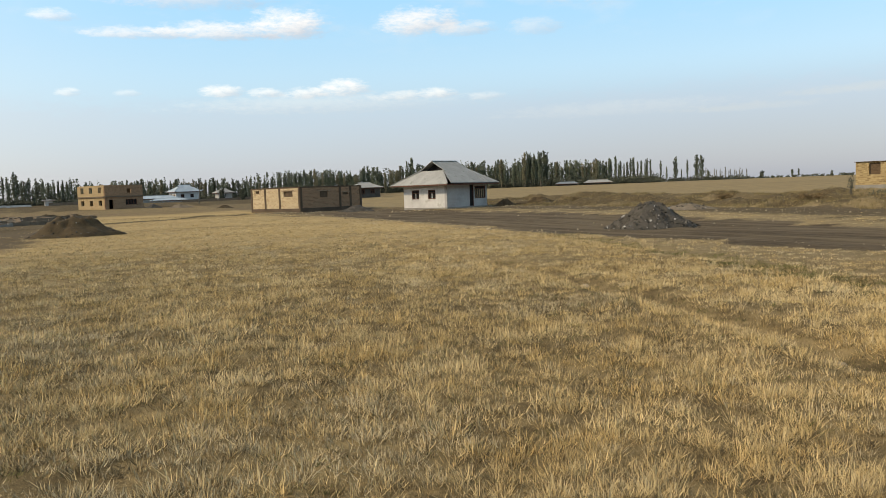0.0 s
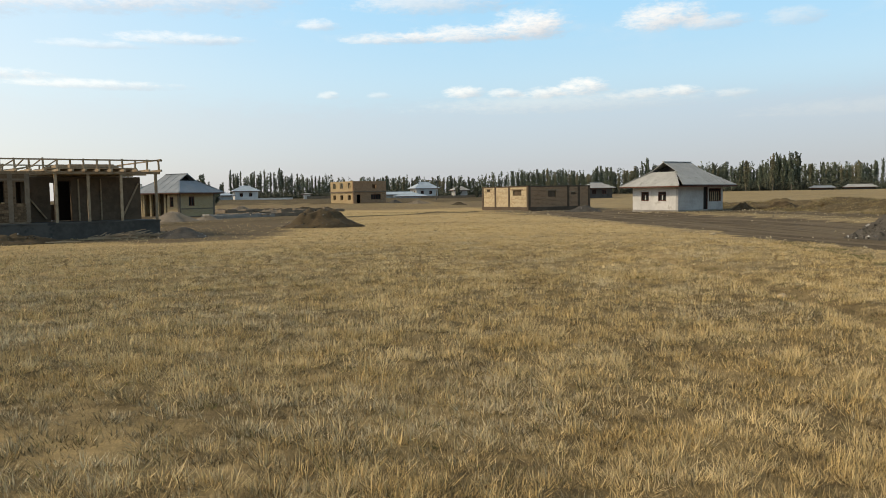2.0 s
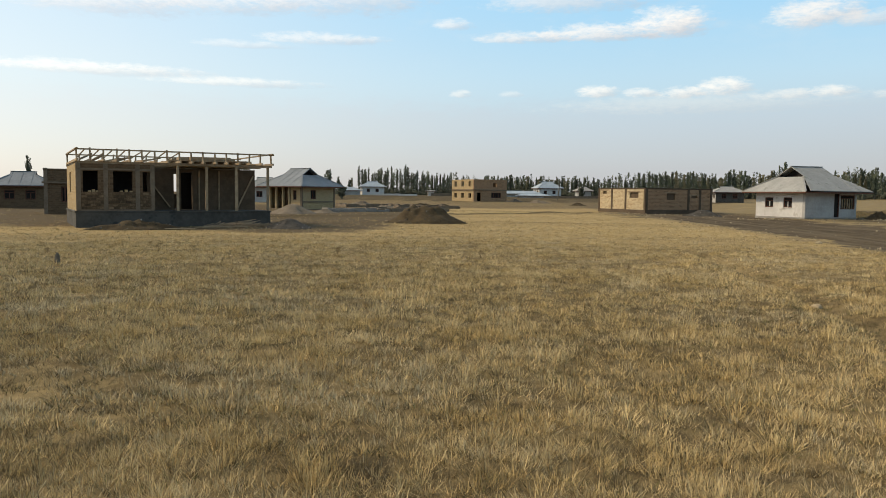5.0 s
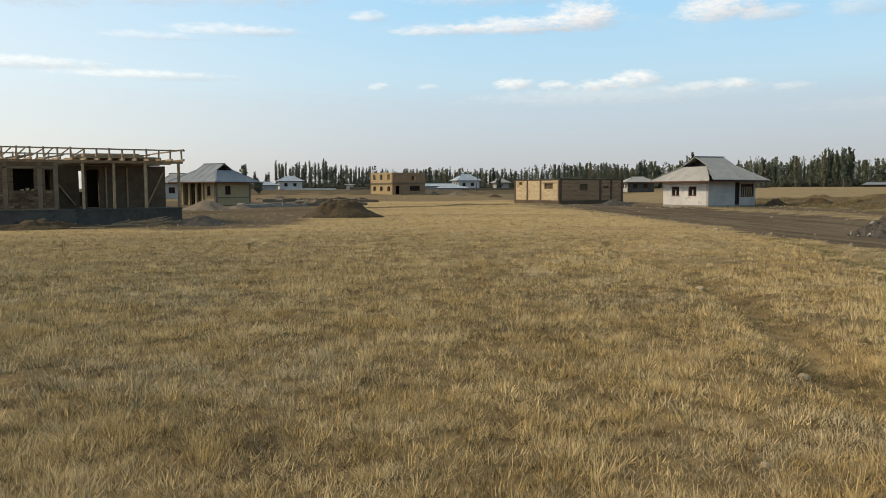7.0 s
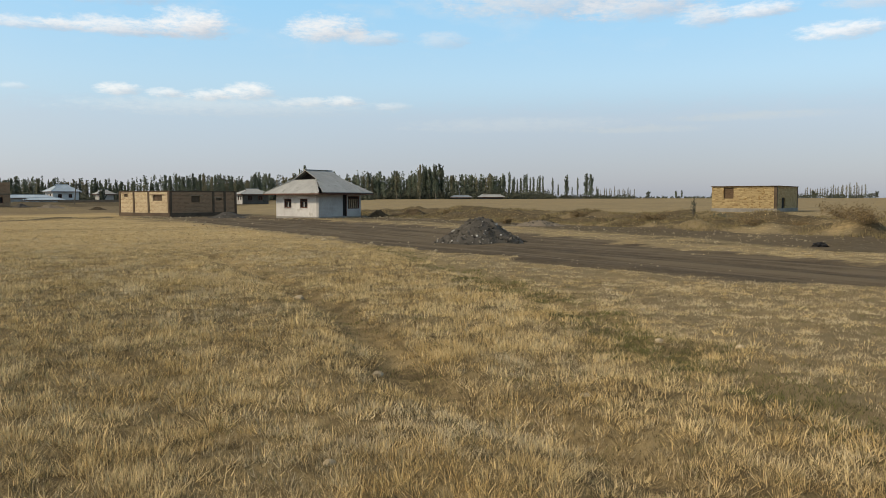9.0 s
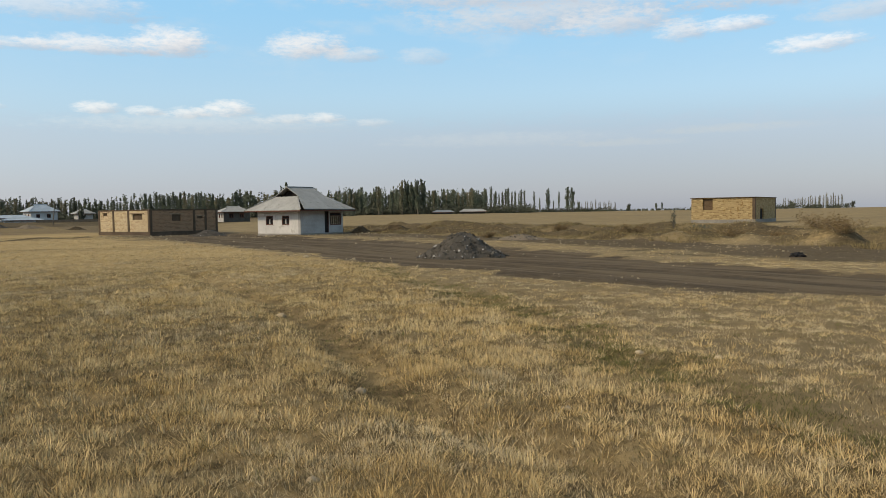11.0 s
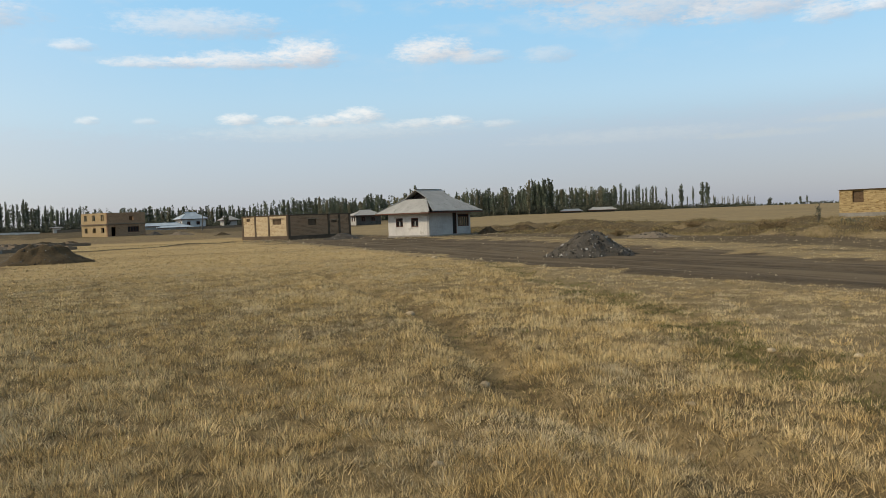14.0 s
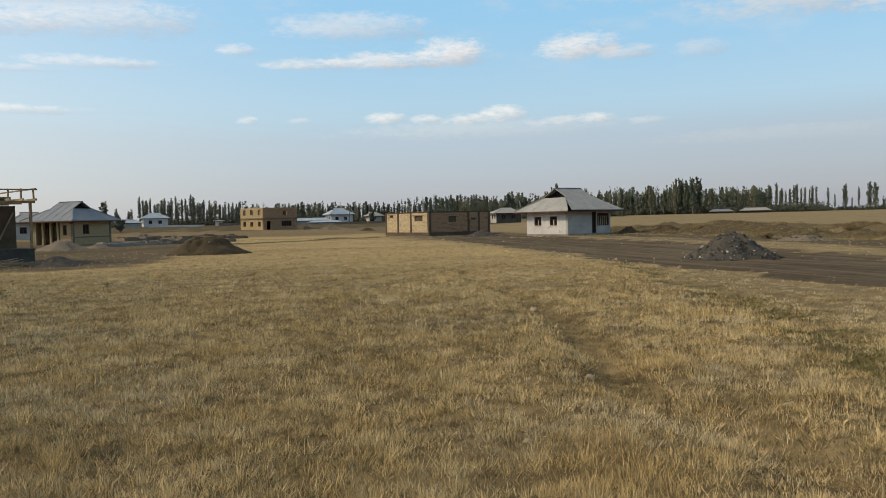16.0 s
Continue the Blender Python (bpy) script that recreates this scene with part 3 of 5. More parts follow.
def ground_mat():
    m = bpy.data.materials.new("dry_grassland")
    m.use_nodes = True
    t = Net(m.node_tree)
    bs = m.node_tree.nodes["Principled BSDF"]
    co = t.n("ShaderNodeTexCoord").outputs["Object"]

    def attr(name):
        a = t.n("ShaderNodeAttribute")
        a.attribute_name = name
        return a.outputs["Fac"]

    big, mid, small, tiny = t.noise(co, 0.06, 4.0), t.noise(co, 0.5, 4.0), t.noise(co, 4.0, 4.0, 0.65), t.noise(co, 26.0, 3.0, 0.7)
    grass = t.mix(t.ramp(mid, 0.35, 0.65), G_A, G_B)
    grass = t.mix(t.ramp(big, 0.4, 0.62, 0.0, 0.6), grass, G_C)
    grass = t.mix(t.ramp(small, 0.45, 0.75, 0.0, 0.7), grass, G_D)
    grass = t.mix(t.ramp(tiny, 0.40, 0.75, 0.0, 0.6), grass, G_E)
    far = t.n("ShaderNodeMapping")
    t.put(far.inputs["Vector"], co)
    far.inputs["Rotation"].default_value = (0, 0, radians(38))
    far.inputs["Scale"].default_value = (0.022, 0.16, 1.0)
    band = t.noise(far.outputs[0], 1.0, 6.0, 0.68)
    grass = t.mix(t.ramp(band, 0.40, 0.60, 0.0, 0.55), grass, (0.43, 0.315, 0.15))
    grass = t.mix(t.ramp(band, 0.50, 0.36, 0.0, 0.55), grass, (0.22, 0.165, 0.085))
    grass = t.mix(t.math("MULTIPLY", attr("grey"), t.ramp(mid, 0.3, 0.6, 0.35, 0.75)), grass, (0.19, 0.15, 0.09))
    # dark ground colour for the worn lines and the darkened near ground
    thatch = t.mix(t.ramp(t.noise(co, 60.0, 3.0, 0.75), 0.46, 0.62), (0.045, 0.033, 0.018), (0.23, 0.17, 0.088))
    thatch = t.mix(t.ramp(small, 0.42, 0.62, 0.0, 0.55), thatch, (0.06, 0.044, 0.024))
    grass = t.mix(t.math("MULTIPLY", attr("worn_dark"), t.math("MULTIPLY", t.math("SUBTRACT", 1.0, t.math("MULTIPLY", attr("grey"), 0.55)), t.ramp(small, 0.3, 0.6, 0.6, 0.95))), grass, thatch)
    bare = t.mix(t.ramp(small, 0.35, 0.65), (0.09, 0.068, 0.042), (0.135, 0.103, 0.064))
    road = t.mix(t.ramp(t.math("ADD", t.math("MULTIPLY", mid, 0.6), t.math("MULTIPLY", small, 0.4)), 0.38, 0.62), (0.068, 0.051, 0.033), (0.112, 0.085, 0.054))
    stretch = t.n("ShaderNodeMapping")
    t.put(stretch.inputs["Vector"], co)
    stretch.inputs["Scale"].default_value = (1.6, 0.09, 1.0)
    road = t.mix(t.ramp(t.noise(stretch.outputs[0], 1.0, 4.0, 0.6), 0.44, 0.60, 0.0, 0.85), road, (0.145, 0.112, 0.072))
    road = t.mix(t.ramp(tiny, 0.58, 0.72, 0.0, 0.6), road, (0.19, 0.17, 0.14))
    spoil = t.mix(t.ramp(small, 0.35, 0.65), (0.062, 0.047, 0.027), (0.135, 0.103, 0.058))
    edge = t.math("MULTIPLY", t.math("SUBTRACT", small, 0.5), 1.1)
    col = t.mix(t.ramp(t.math("ADD", attr("bare"), edge), 0.2, 0.75), grass, bare)
    col = t.mix(t.ramp(t.math("ADD", attr("spoil"), edge), 0.25, 0.7), col, spoil)
    col = t.mix(t.ramp(t.math("ADD", attr("road"), t.math("MULTIPLY", edge, 0.8)), 0.3, 0.7), col, road)
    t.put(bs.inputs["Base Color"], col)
    bs.inputs["Roughness"].default_value = 1.0
    bs.inputs["Specular IOR Level"].default_value = 0.05
    b = t.n("ShaderNodeBump")
    b.inputs["Strength"].default_value = 0.7
    b.inputs["Distance"].default_value = 0.06
    t.put(b.inputs["Height"], t.math("ADD", t.math("MULTIPLY", small, 0.6), t.math("MULTIPLY", tiny, 0.4)))
    t.put(bs.inputs["Normal"], b.outputs[0])
    return m


G_A, G_B, G_C, G_D, G_E = (0.33, 0.24, 0.115), (0.39, 0.285, 0.14), (0.30, 0.215, 0.10), (0.18, 0.132, 0.068), (0.45, 0.345, 0.18)
build_ground()


# ---- houses ----
def at_ground(az, r, sink=0.0, z=None):
    p = pol(az, r)
    p.z = (hz(p) if z is None else z) - sink
    return p


def ring(w, d, x=0.0, y=0.0):
    return [((x, y), (x + w, y)), ((x + w, y), (x + w, y + d)), ((x + w, y + d), (x, y + d)), ((x, y + d), (x, y))]


def walls(parent, w, d, z0, z1, thick, holes, material, labels=("", "", "", ""), inset=0.0):
    """Four walls round a plan; the long pair overlaps, the short pair stands between."""
    out = []
    mats = material if isinstance(material, (list, tuple)) else [material] * 4
    for i, (p, q) in enumerate(ring(w, d)):
        if i % 2:
            s = 1 if i == 1 else -1
            p, q = (p[0], p[1] + s * thick), (q[0], q[1] - s * thick)
        hs = [(a - (thick if i % 2 else 0), b - (thick if i % 2 else 0), c, e) for a, b, c, e in holes.get(i, ())]
        out.append(part("wall", wall(bmesh.new(), p, q, z0, z1, thick, hs), mats[i], parent, labels[i]))
    return out


def floor_slab(parent, w, d, z0, z1, material, grow=0.0, label=""):
    bm = box(bmesh.new(), (-grow, -grow, z0), (w + grow, d + grow, z1), 0.02)
    return part("plinth", bm, material, parent, label)


def white_house():
    W, D, zp, zw = 6.9, 6.9, 0.38, 2.98
    h = thing("white_house", "whitewashed single-storey house with a grey hipped sheet roof", "house", at_ground(21.4, 87.5, 0.22), 66.4)
    floor_slab(h, W, D, -0.2, zp, CEMENT, 0.04, "grey cement plinth")
    left = [(1.35, 2.55, zp + 0.98, zp + 2.02), (3.95, 5.15, zp + 0.98, zp + 2.02)]
    front = [(3.85, 4.55, zp + 0.02, zp + 2.45), (4.7, 6.65, zp + 0.85, zp + 2.3)]
    # front wall turned from the sun: its shade is painted as greyer plaster
    walls(h, W, D, zp, zw, 0.35, {0: front, 3: left, 1: [(2.5, 3.7, 1.3, 2.4)]}, [GREY_PLASTER, PLASTER, PLASTER, PLASTER],
          ("whitewashed wall with shade put into its grey", "", "", ""))
    ps = ring(W, D)
    for u0, u1, z0, z1 in left:
        window(h, *ps[3], u0, u1, z0, z1, 0.10, 1, 0.33, bar_mat=PLASTER)
    u0, u1, z0, z1 = front[1]
    window(h, *ps[0], u0, u1, z0, z1, 0.10, 5, 0.22, bar_mat=WOOD)
    u0, u1, z0, z1 = front[0]
    # near-black board stands in for the unlit doorway
    bm = bmesh.new()
    box(bm, (u0 + 0.02, 0.16, z0), (u1 - 0.02, 0.21, z1), 0.01)
    part("door", bm, DARK, h, "near-black board for the unlit open doorway")
    bm = bmesh.new()
    for u in (u0 + 0.04, u1 - 0.04):
        beam(bm, (u, 0.08, z0), (u, 0.08, z1), 0.07)
    part("door_frame", bm, BROWN_WOOD, h)
    for u in (1.35, 3.95):
        bm = box(bmesh.new(), (-0.06, D - u - 1.3, zp + 0.90), (0.08, D - u + 0.1, zp + 0.975), 0.01)
        part("window_sill", bm, PLASTER, h)
    gablet_roof(h, -1.05, W + 1.05, -1.05, D + 1.05, zw + 0.06, zw + 2.55, 2.15, 0.95, SLATE, gap=0.16, notch=0.07)
    return h


def frame_house():
    """Mud-brick shell in a concrete frame, no roof."""
    W, D, zp, zw = 10.3, 10.6, 0.66, 3.35
    h = thing("unfinished_brick_house", "roofless mud-brick house shell in a concrete frame", "house", at_ground(11.1, 101, 0.15), 65.4)
    floor_slab(h, W, D, -0.2, zp, DARK_FRAME, 0.06, "low dark plinth")
    left = [(1.0, 1.9, 2.65, 3.05), (7.2, 9.1, 2.15, 2.85)]
    front = [(3.2, 4.5, 1.95, 2.75), (7.0, 7.9, 2.2, 2.5)]
    # front darker and redder than the pale sun-side walls: shade put in
    walls(h, W, D, zp, zw - 0.12, 0.32, {0: front, 3: left, 1: [(2, 3.4, 1.4, 2.6)], 2: [(2.2, 3.6, 1.3, 2.6), (6.2, 7.8, 1.3, 2.6)]},
          [BRICK_RED_SHADE, BRICK_LIGHT, BRICK_LIGHT, BRICK_LIGHT], ("brown mud-brick wall with shade in its colour", "", "", "pale mud-brick wall"))
    ps = ring(W, D)
    for i, us in ((0, (0.15, 6.55, 8.35, 10.15)), (3, (0.15, 3.2, 6.35, 10.45)), (1, (5.0, 10.4)), (2, (5.0,))):
        p, q = Vector((*ps[i][0], 0)), Vector((*ps[i][1], 0))
        d = (q - p).normalized()
        o = Vector((d.y, -d.x, 0)) * 0.03
        for u in us:
            c = p + d * u + o + Vector((-d.y, d.x, 0)) * 0.13
            bm = beam(bmesh.new(), c + Vector((0, 0, zp - 0.1)), c + Vector((0, 0, zw)), 0.32)
            part("column", bm, DARK_FRAME, h)
        bm = beam(bmesh.new(), p - d * 0.03 + o * 0.6 + Vector((-d.y, d.x, 0)) * 0.16 + Vector((0, 0, zw - 0.04)),
                  q + d * 0.03 + o * 0.6 + Vector((-d.y, d.x, 0)) * 0.16 + Vector((0, 0, zw - 0.04)), 0.34, 0.16)
        part("ring_beam", bm, DARK_FRAME, h)
    for i, hs in ((0, front), (3, left)):
        p, q = ps[i]
        for u0, u1, z0, z1 in hs:
            d = (Vector((*q, 0)) - Vector((*p, 0))).normalized()
            c = Vector((*p, z1 + 0.07)) + Vector((d.y, -d.x, 0)) * 0.02
            bm = beam(bmesh.new(), c + d * (u0 - 0.35), c + d * (u1 + 0.35), 0.12, 0.14)
            part("lintel", bm, WOOD, h, "wooden lintel")
            inn = Vector((-d.y, d.x, 0)) * 0.16
            a, b = Vector((*p, (z0 + z1) / 2)) + d * u0 + inn, Vector((*p, (z0 + z1) / 2)) + d * u1 + inn
            part("shutter", beam(bmesh.new(), a, b, 0.04, z1 - z0), ROUGH_MUD, h, "brown board set back in the opening")
    # added inner cross wall keeps daylight from showing straight through
    part("inner_wall", wall(bmesh.new(), (0.4, 5.2), (W - 0.4, 5.2), zp, zw - 0.3, 0.25, [(3, 4, zp, 2.5)]), BRICK_BROWN, h)
    return h


def two_storey_house():
    W, D, H = 8.7, 10.9, 5.15
    h = thing("two_storey_shell", "unroofed two-storey tan brick house shell with empty windows", "house", at_ground(-1.1, 178, 0.1), 60.5)
    left = []
    for u in (1.3, 4.8, 8.4):
        left += [(u, u + 1.25, 0.95, 2.0), (u, u + 1.25, 3.55, 4.75)]
    front = [(0.9, 1.9, 0.2, 2.1), (4.6, 7.2, 0.95, 2.15), (5.0, 6.0, 3.5, 4.4)]
    # shade put into the front wall's browner brick
    walls(h, W, D, 0, H, 0.4, {0: front, 3: left, 2: [(1, 2, 1, 2), (5, 6, 3.5, 4.6)]}, [BRICK_RED_SHADE, BRICK_TAN, BRICK_TAN, BRICK_TAN],
          ("brick wall with shade put into its brown", "", "", "tan brick wall"))
    bm = bmesh.new()
    for p, q in ring(W, D):
        beam(bm, (*p, 2.75), (*q, 2.75), 0.5, 0.22)
    part("floor_band", bm, FRAME_CONC, h, "concrete band between the storeys")
    bm = box(bmesh.new(), (0.4, 0.4, 2.65), (W - 0.4, D - 0.4, 2.8))
    part("floor_slab", bm, FRAME_CONC, h)
    ps = ring(W, D)
    window(h, *ps[0], *front[1], 0.15, 3, 0.0, glazed=True)
    # added walls behind the openings; the near-black one darkens the lower storey
    part("inner_wall", wall(bmesh.new(), (0.5, 4), (W - 0.5, 4), 0.0, 2.6, 0.25), DARK, h)
    part("inner_wall", wall(bmesh.new(), (0.5, 2.2), (W - 0.5, 2.2), 2.8, H - 0.5, 0.25), BRICK_BROWN, h)
    part("inner_wall", wall(bmesh.new(), (4, D - 0.5), (4, 0.5), 2.8, H - 0.6, 0.25), BRICK_TAN, h)
    return h


def veranda_house():
    """The house nearest: mud-brick walls on a tall dark plinth, posts along a deep porch, roof timbers just begun."""
    h = thing("house_under_construction", "unfinished mud-brick house on a concrete plinth with open roof timbers", "house", at_ground(-28.45, 49.2, 0.12), 57.8)
    W, D, zp, zw, bay = 11.1, 8.2, 1.05, 3.78, 4.2
    floor_slab(h, W, D, -0.3, zp, DARK_CEMENT, 0.05, "dark concrete plinth")
    bm = box(bmesh.new(), (-0.09, -0.09, zp - 0.07), (W + 0.09, D, zp + 0.03), 0.01)
    part("plinth_ledge", bm, DARK_CEMENT, h)
    t = 0.35
    holes = [(0.35, 1.15, zp + 1.12, zp + 2.32), (1.95, 3.0, zp + 1.12, zp + 2.32), (3.55, 4.05, zp + 1.15, zp + 2.3)]
    # shade and sun put into the brick: dark brown front, paler tan side
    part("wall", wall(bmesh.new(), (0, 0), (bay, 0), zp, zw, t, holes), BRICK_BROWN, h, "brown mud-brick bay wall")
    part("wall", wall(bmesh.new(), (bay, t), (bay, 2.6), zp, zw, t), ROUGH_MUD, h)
    part("wall", wall(bmesh.new(), (0, D - t), (0, t), zp, zw, t, [(2.4, 3.6, zp + 1.1, zp + 2.3)]), BRICK_TAN, h, "brick side wall, sunlight in its paler tan")
    back = [(5.75 - bay + t, 6.02 - bay + t, zp + 0.05, zp + 2.4), (6.2 - bay + t, 6.9 - bay + t, zp + 0.05, zp + 2.4)]
    part("wall", wall(bmesh.new(), (bay - t, 2.6), (W - 0.2, 2.6), zp, zw - 0.1, t, back), ROUGH_MUD, h, "mud-plastered porch wall")
    part("wall", wall(bmesh.new(), (W - 0.2, 2.6 + t), (W - 0.2, D), zp, zw - 0.1, t), ROUGH_MUD, h)
    part("wall", wall(bmesh.new(), (W - 0.55, D), (0, D), zp, zw - 0.1, t, [(W - 0.55 - 7.7, W - 0.55 - 6.2, zp + 1.0, zp + 2.4)]), ROUGH_MUD, h)
    # added near-black walls and lid keep the inside dark behind the openings
    part("inner_wall", wall(bmesh.new(), (t, 1.6), (bay - t, 1.6), zp, zw - 0.1, 0.25), DARK, h)
    part("ceiling_boards", box(bmesh.new(), (t, 0.4, zw - 0.08), (bay - t, 1.6, zw - 0.04)), DARK, h)
    part("inner_wall", wall(bmesh.new(), (6.6, 5.0), (9.4, 5.0), zp, zw - 0.3, 0.25), DARK, h)
    # brick piers and bands on the bay
    for u in (0.12, 1.55, 3.28, bay - 0.1):
        bm = beam(bmesh.new(), (u, 0.10, zp), (u, 0.10, zw), 0.24)
        part("pier", bm, FRAME_CONC, h, "concrete pier")
    for z in (zp + 0.06, zp + 2.42):
        bm = beam(bmesh.new(), (0.0, 0.14, z), (bay, 0.14, z), 0.32, 0.10)
        part("band", bm, FRAME_CONC, h)
    # loose bricks on the window ledges
    for (u0, u1, z0, z1) in holes[:2]:
        for i in range(3):
            u = u0 + (u1 - u0) * (0.35 + 0.25 * i)
            bm = box(bmesh.new(), (u, 0.08, z0), (u + 0.16, 0.28, z0 + 0.08 + 0.06 * (i % 2)), 0.01)
            part("brick", bm, BRICK_TAN, h)
    # roughly laid bricks filling the bay under the windows
    rb = random.Random(6)
    for u0, u1 in ((0.27, 1.42), (1.70, 3.15), (3.42, 4.02)):
        for k in range(6):
            z, u = zp + 0.14 + 0.165 * k, u0 - (0.14 if k % 2 else 0.0)
            while u < u1 - 0.1:
                l = rb.uniform(0.24, 0.31)
                a, b = max(u, u0), min(u + l, u1)
                if b - a > 0.08:
                    out = rb.uniform(0.012, 0.05)
                    part("brick", box(bmesh.new(), (a, -out, z), (b, 0.02, z + rb.uniform(0.115, 0.135))), LOOSE_BRICK, h)
                u += l + rb.uniform(0.03, 0.06)
    # porch posts
    for u in (5.55, 7.25, 9.05, W - 0.05):
        bm = beam(bmesh.new(), (u, 0.12, zp), (u, 0.12, zw), 0.14)
        part("post", bm, WOOD, h, "bare timber porch post")
    for u in (7.3, 8.55, 9.75):
        bm = beam(bmesh.new(), (u, 2.55, zp), (u, 2.55, zw - 0.2), 0.08)
        part("batten", bm, WOOD, h)
    bm = beam(bmesh.new(), (9.7, 2.5, zp + 0.1), (10.75, 2.5, zw - 0.5), 0.09)
    part("brace", bm, WOOD, h, "slanting timber brace")
    bm = beam(bmesh.new(), (5.5, 2.5, zp + 0.2), (4.5, 2.5, zp + 1.6), 0.08)
    part("brace", bm, WOOD, h)
    # wall plates, joists and the open upper rail
    for y in (0.1, 2.7, 5.4, D - 0.1):
        bm = beam(bmesh.new(), (-0.02, y, zw + 0.07), (W + 0.2, y, zw + 0.07), 0.16, 0.14)
        part("wall_plate", bm, WOOD, h)
    n = 17
    rnd = random.Random(4)
    for i in range(n):
        x = 0.05 + (W + 0.05) * i / (n - 1)
        bm = beam(bmesh.new(), (x, -0.55, zw + 0.2), (x, D + 0.4, zw + 0.2), 0.09, 0.13)
        part("joist", bm, WOOD, h)
        for y in (-0.1, D - 0.1):
            bm = beam(bmesh.new(), (x, y, zw + 0.26), (x + rnd.uniform(-0.04, 0.04), y, zw + 0.82 + rnd.uniform(-0.02, 0.08)), 0.09)
            part("stud", bm, WOOD, h)
        if i < 8:
            bm = beam(bmesh.new(), (x, 0.0, zw + 0.3), (x + rnd.uniform(0.4, 0.8), 0.1, zw + 0.78), 0.06)
            part("strut", bm, WOOD, h)
    for y in (-0.1, D - 0.1):
        bm = beam(bmesh.new(), (-0.05, y, zw + 0.80), (W + 0.3, y, zw + 0.80), 0.10, 0.08)
        part("rail", bm, WOOD, h)
    for x in (0.05, W + 0.1):
        bm = beam(bmesh.new(), (x, -0.5, zw + 0.84), (x, D, zw + 0.84), 0.09, 0.08)
        part("rail", bm, WOOD, h)
    for i in range(9):
        y = 0.8 + 0.6 * i
        x0 = 5.2 + rnd.uniform(0, 0.7)
        bm = beam(bmesh.new(), (x0, y, zw + 0.34), (W - 0.6 - rnd.uniform(0, 0.7), y, zw + 0.34 + rnd.uniform(-0.03, 0.03)), 0.5, 0.08)
        part("plank", bm, WOOD, h)
        bm = beam(bmesh.new(), (x0 + 0.6, y, zw + 0.48), (W - 1.4 - rnd.uniform(0, 0.9), y + 0.1, zw + 0.50), 0.45, 0.18)
        part("plank", bm, WOOD, h)
    for i in range(8):
        x = rnd.uniform(0.2, 4.5)
        y = rnd.uniform(0.6, 5)
        bm = beam(bmesh.new(), (x, y, zw + 0.3), (x + rnd.uniform(0.5, 1.4), y + rnd.uniform(-0.5, 0.5), zw + rnd.uniform(0.35, 0.75)), 0.10)
        part("offcut", bm, WOOD, h)
    return h


def side_house():
    h = thing("brown_house", "brown mud-brick house with one dark window", "house", at_ground(-30.3, 76, 0.1), 66.4)
    W, D, H = 5.5, 6.0, 3.95
    walls(h, W, D, -0.1, H, 0.35, {0: [(1.3, 2.2, 1.15, 2.5)]}, [BRICK_BROWN, ROUGH_MUD, ROUGH_MUD, BRICK_TAN])
    window(h, *ring(W, D)[0], 1.3, 2.2, 1.15, 2.5, 0.15, 2, 0.0)
    bm = bmesh.new()
    for p, q in ring(W, D):
        beam(bm, (*p, 2.85), (*q, 2.85), 0.42, 0.14)
    part("band", bm, FRAME_CONC, h)
    bm = box(bmesh.new(), (-0.1, -0.1, H), (W + 0.1, D + 0.1, H + 0.1), 0.02)
    part("roof_slab", bm, FRAME_CONC, h)
    for u in (0.1, W - 0.1):
        part("pier", beam(bmesh.new(), (u, 0.1, 0), (u, 0.1, H + 0.15), 0.3), FRAME_CONC, h)
    return h


def porch_hut():
    """Tan brick house with a tin hip roof and a pillared porch."""
    W, D, zp, zw = 6.3, 6.1, 0.35, 3.2
    corner = at_ground(-13.6, 100, 0.25)
    far_end = corner + Vector((math.sin(radians(-59)), math.cos(radians(-59)), 0)) * W
    h = thing("tan_brick_house", "tan brick house with a dark grey hipped tin roof", "house", far_end, 121)
    # local x runs along the porch, y back along the end wall
    floor_slab(h, W, D, -0.2, zp, FRAME_CONC, 0.05)
    part("wall", wall(bmesh.new(), (W, 0), (W, D), zp, zw, 0.35, [(1.6, 2.6, 1.6, 2.75)]), BRICK_TAN, h, "tan brick end wall")
    part("wall", wall(bmesh.new(), (W - 0.35, D), (0, D), zp, zw, 0.35), BRICK_TAN, h)
    part("wall", wall(bmesh.new(), (0, D - 0.35), (0, 0), zp, zw, 0.35), BRICK_TAN, h)
    # recessed porch wall in darker brick: its shade is in the colour
    part("wall", wall(bmesh.new(), (0.35, 1.5), (W - 0.35, 1.5), zp, zw, 0.3, [(0.7, 1.6, zp, 2.6), (2.6, 3.6, 1.2, 2.6)]), BRICK_BROWN, h, "porch wall with shade in its darker brick")
    part("wall", wall(bmesh.new(), (W - 1.9, 0), (W - 0.35, 0), zp, zw, 0.35, [(0.4, 1.0, 1.5, 2.7)]), BRICK_TAN, h)
    window(h, (W, 0), (W, D), 1.6, 2.6, 1.6, 2.75, 0.12, 1, 0.0)
    window(h, (0.35, 1.5), (W - 0.35, 1.5), 2.6, 3.6, 1.2, 2.6, 0.1, 1, 0.3)
    window(h, (W - 1.9, 0), (W - 0.35, 0), 0.4, 1.0, 1.5, 2.7, 0.1, 0, 0.3)
    for x in (0.55, 1.7, 2.9, 4.0):
        bm = box(bmesh.new(), (x - 0.15, 0.0, zp), (x + 0.15, 0.3, zw), 0.02)
        part("pillar", bm, BRICK_TAN, h, "square porch pillar")
    bm = beam(bmesh.new(), (W + 0.02, 0.05, zp + 0.9), (W + 0.02, D, zp + 0.9), 0.08, 0.14)
    part("band", bm, FRAME_CONC, h)
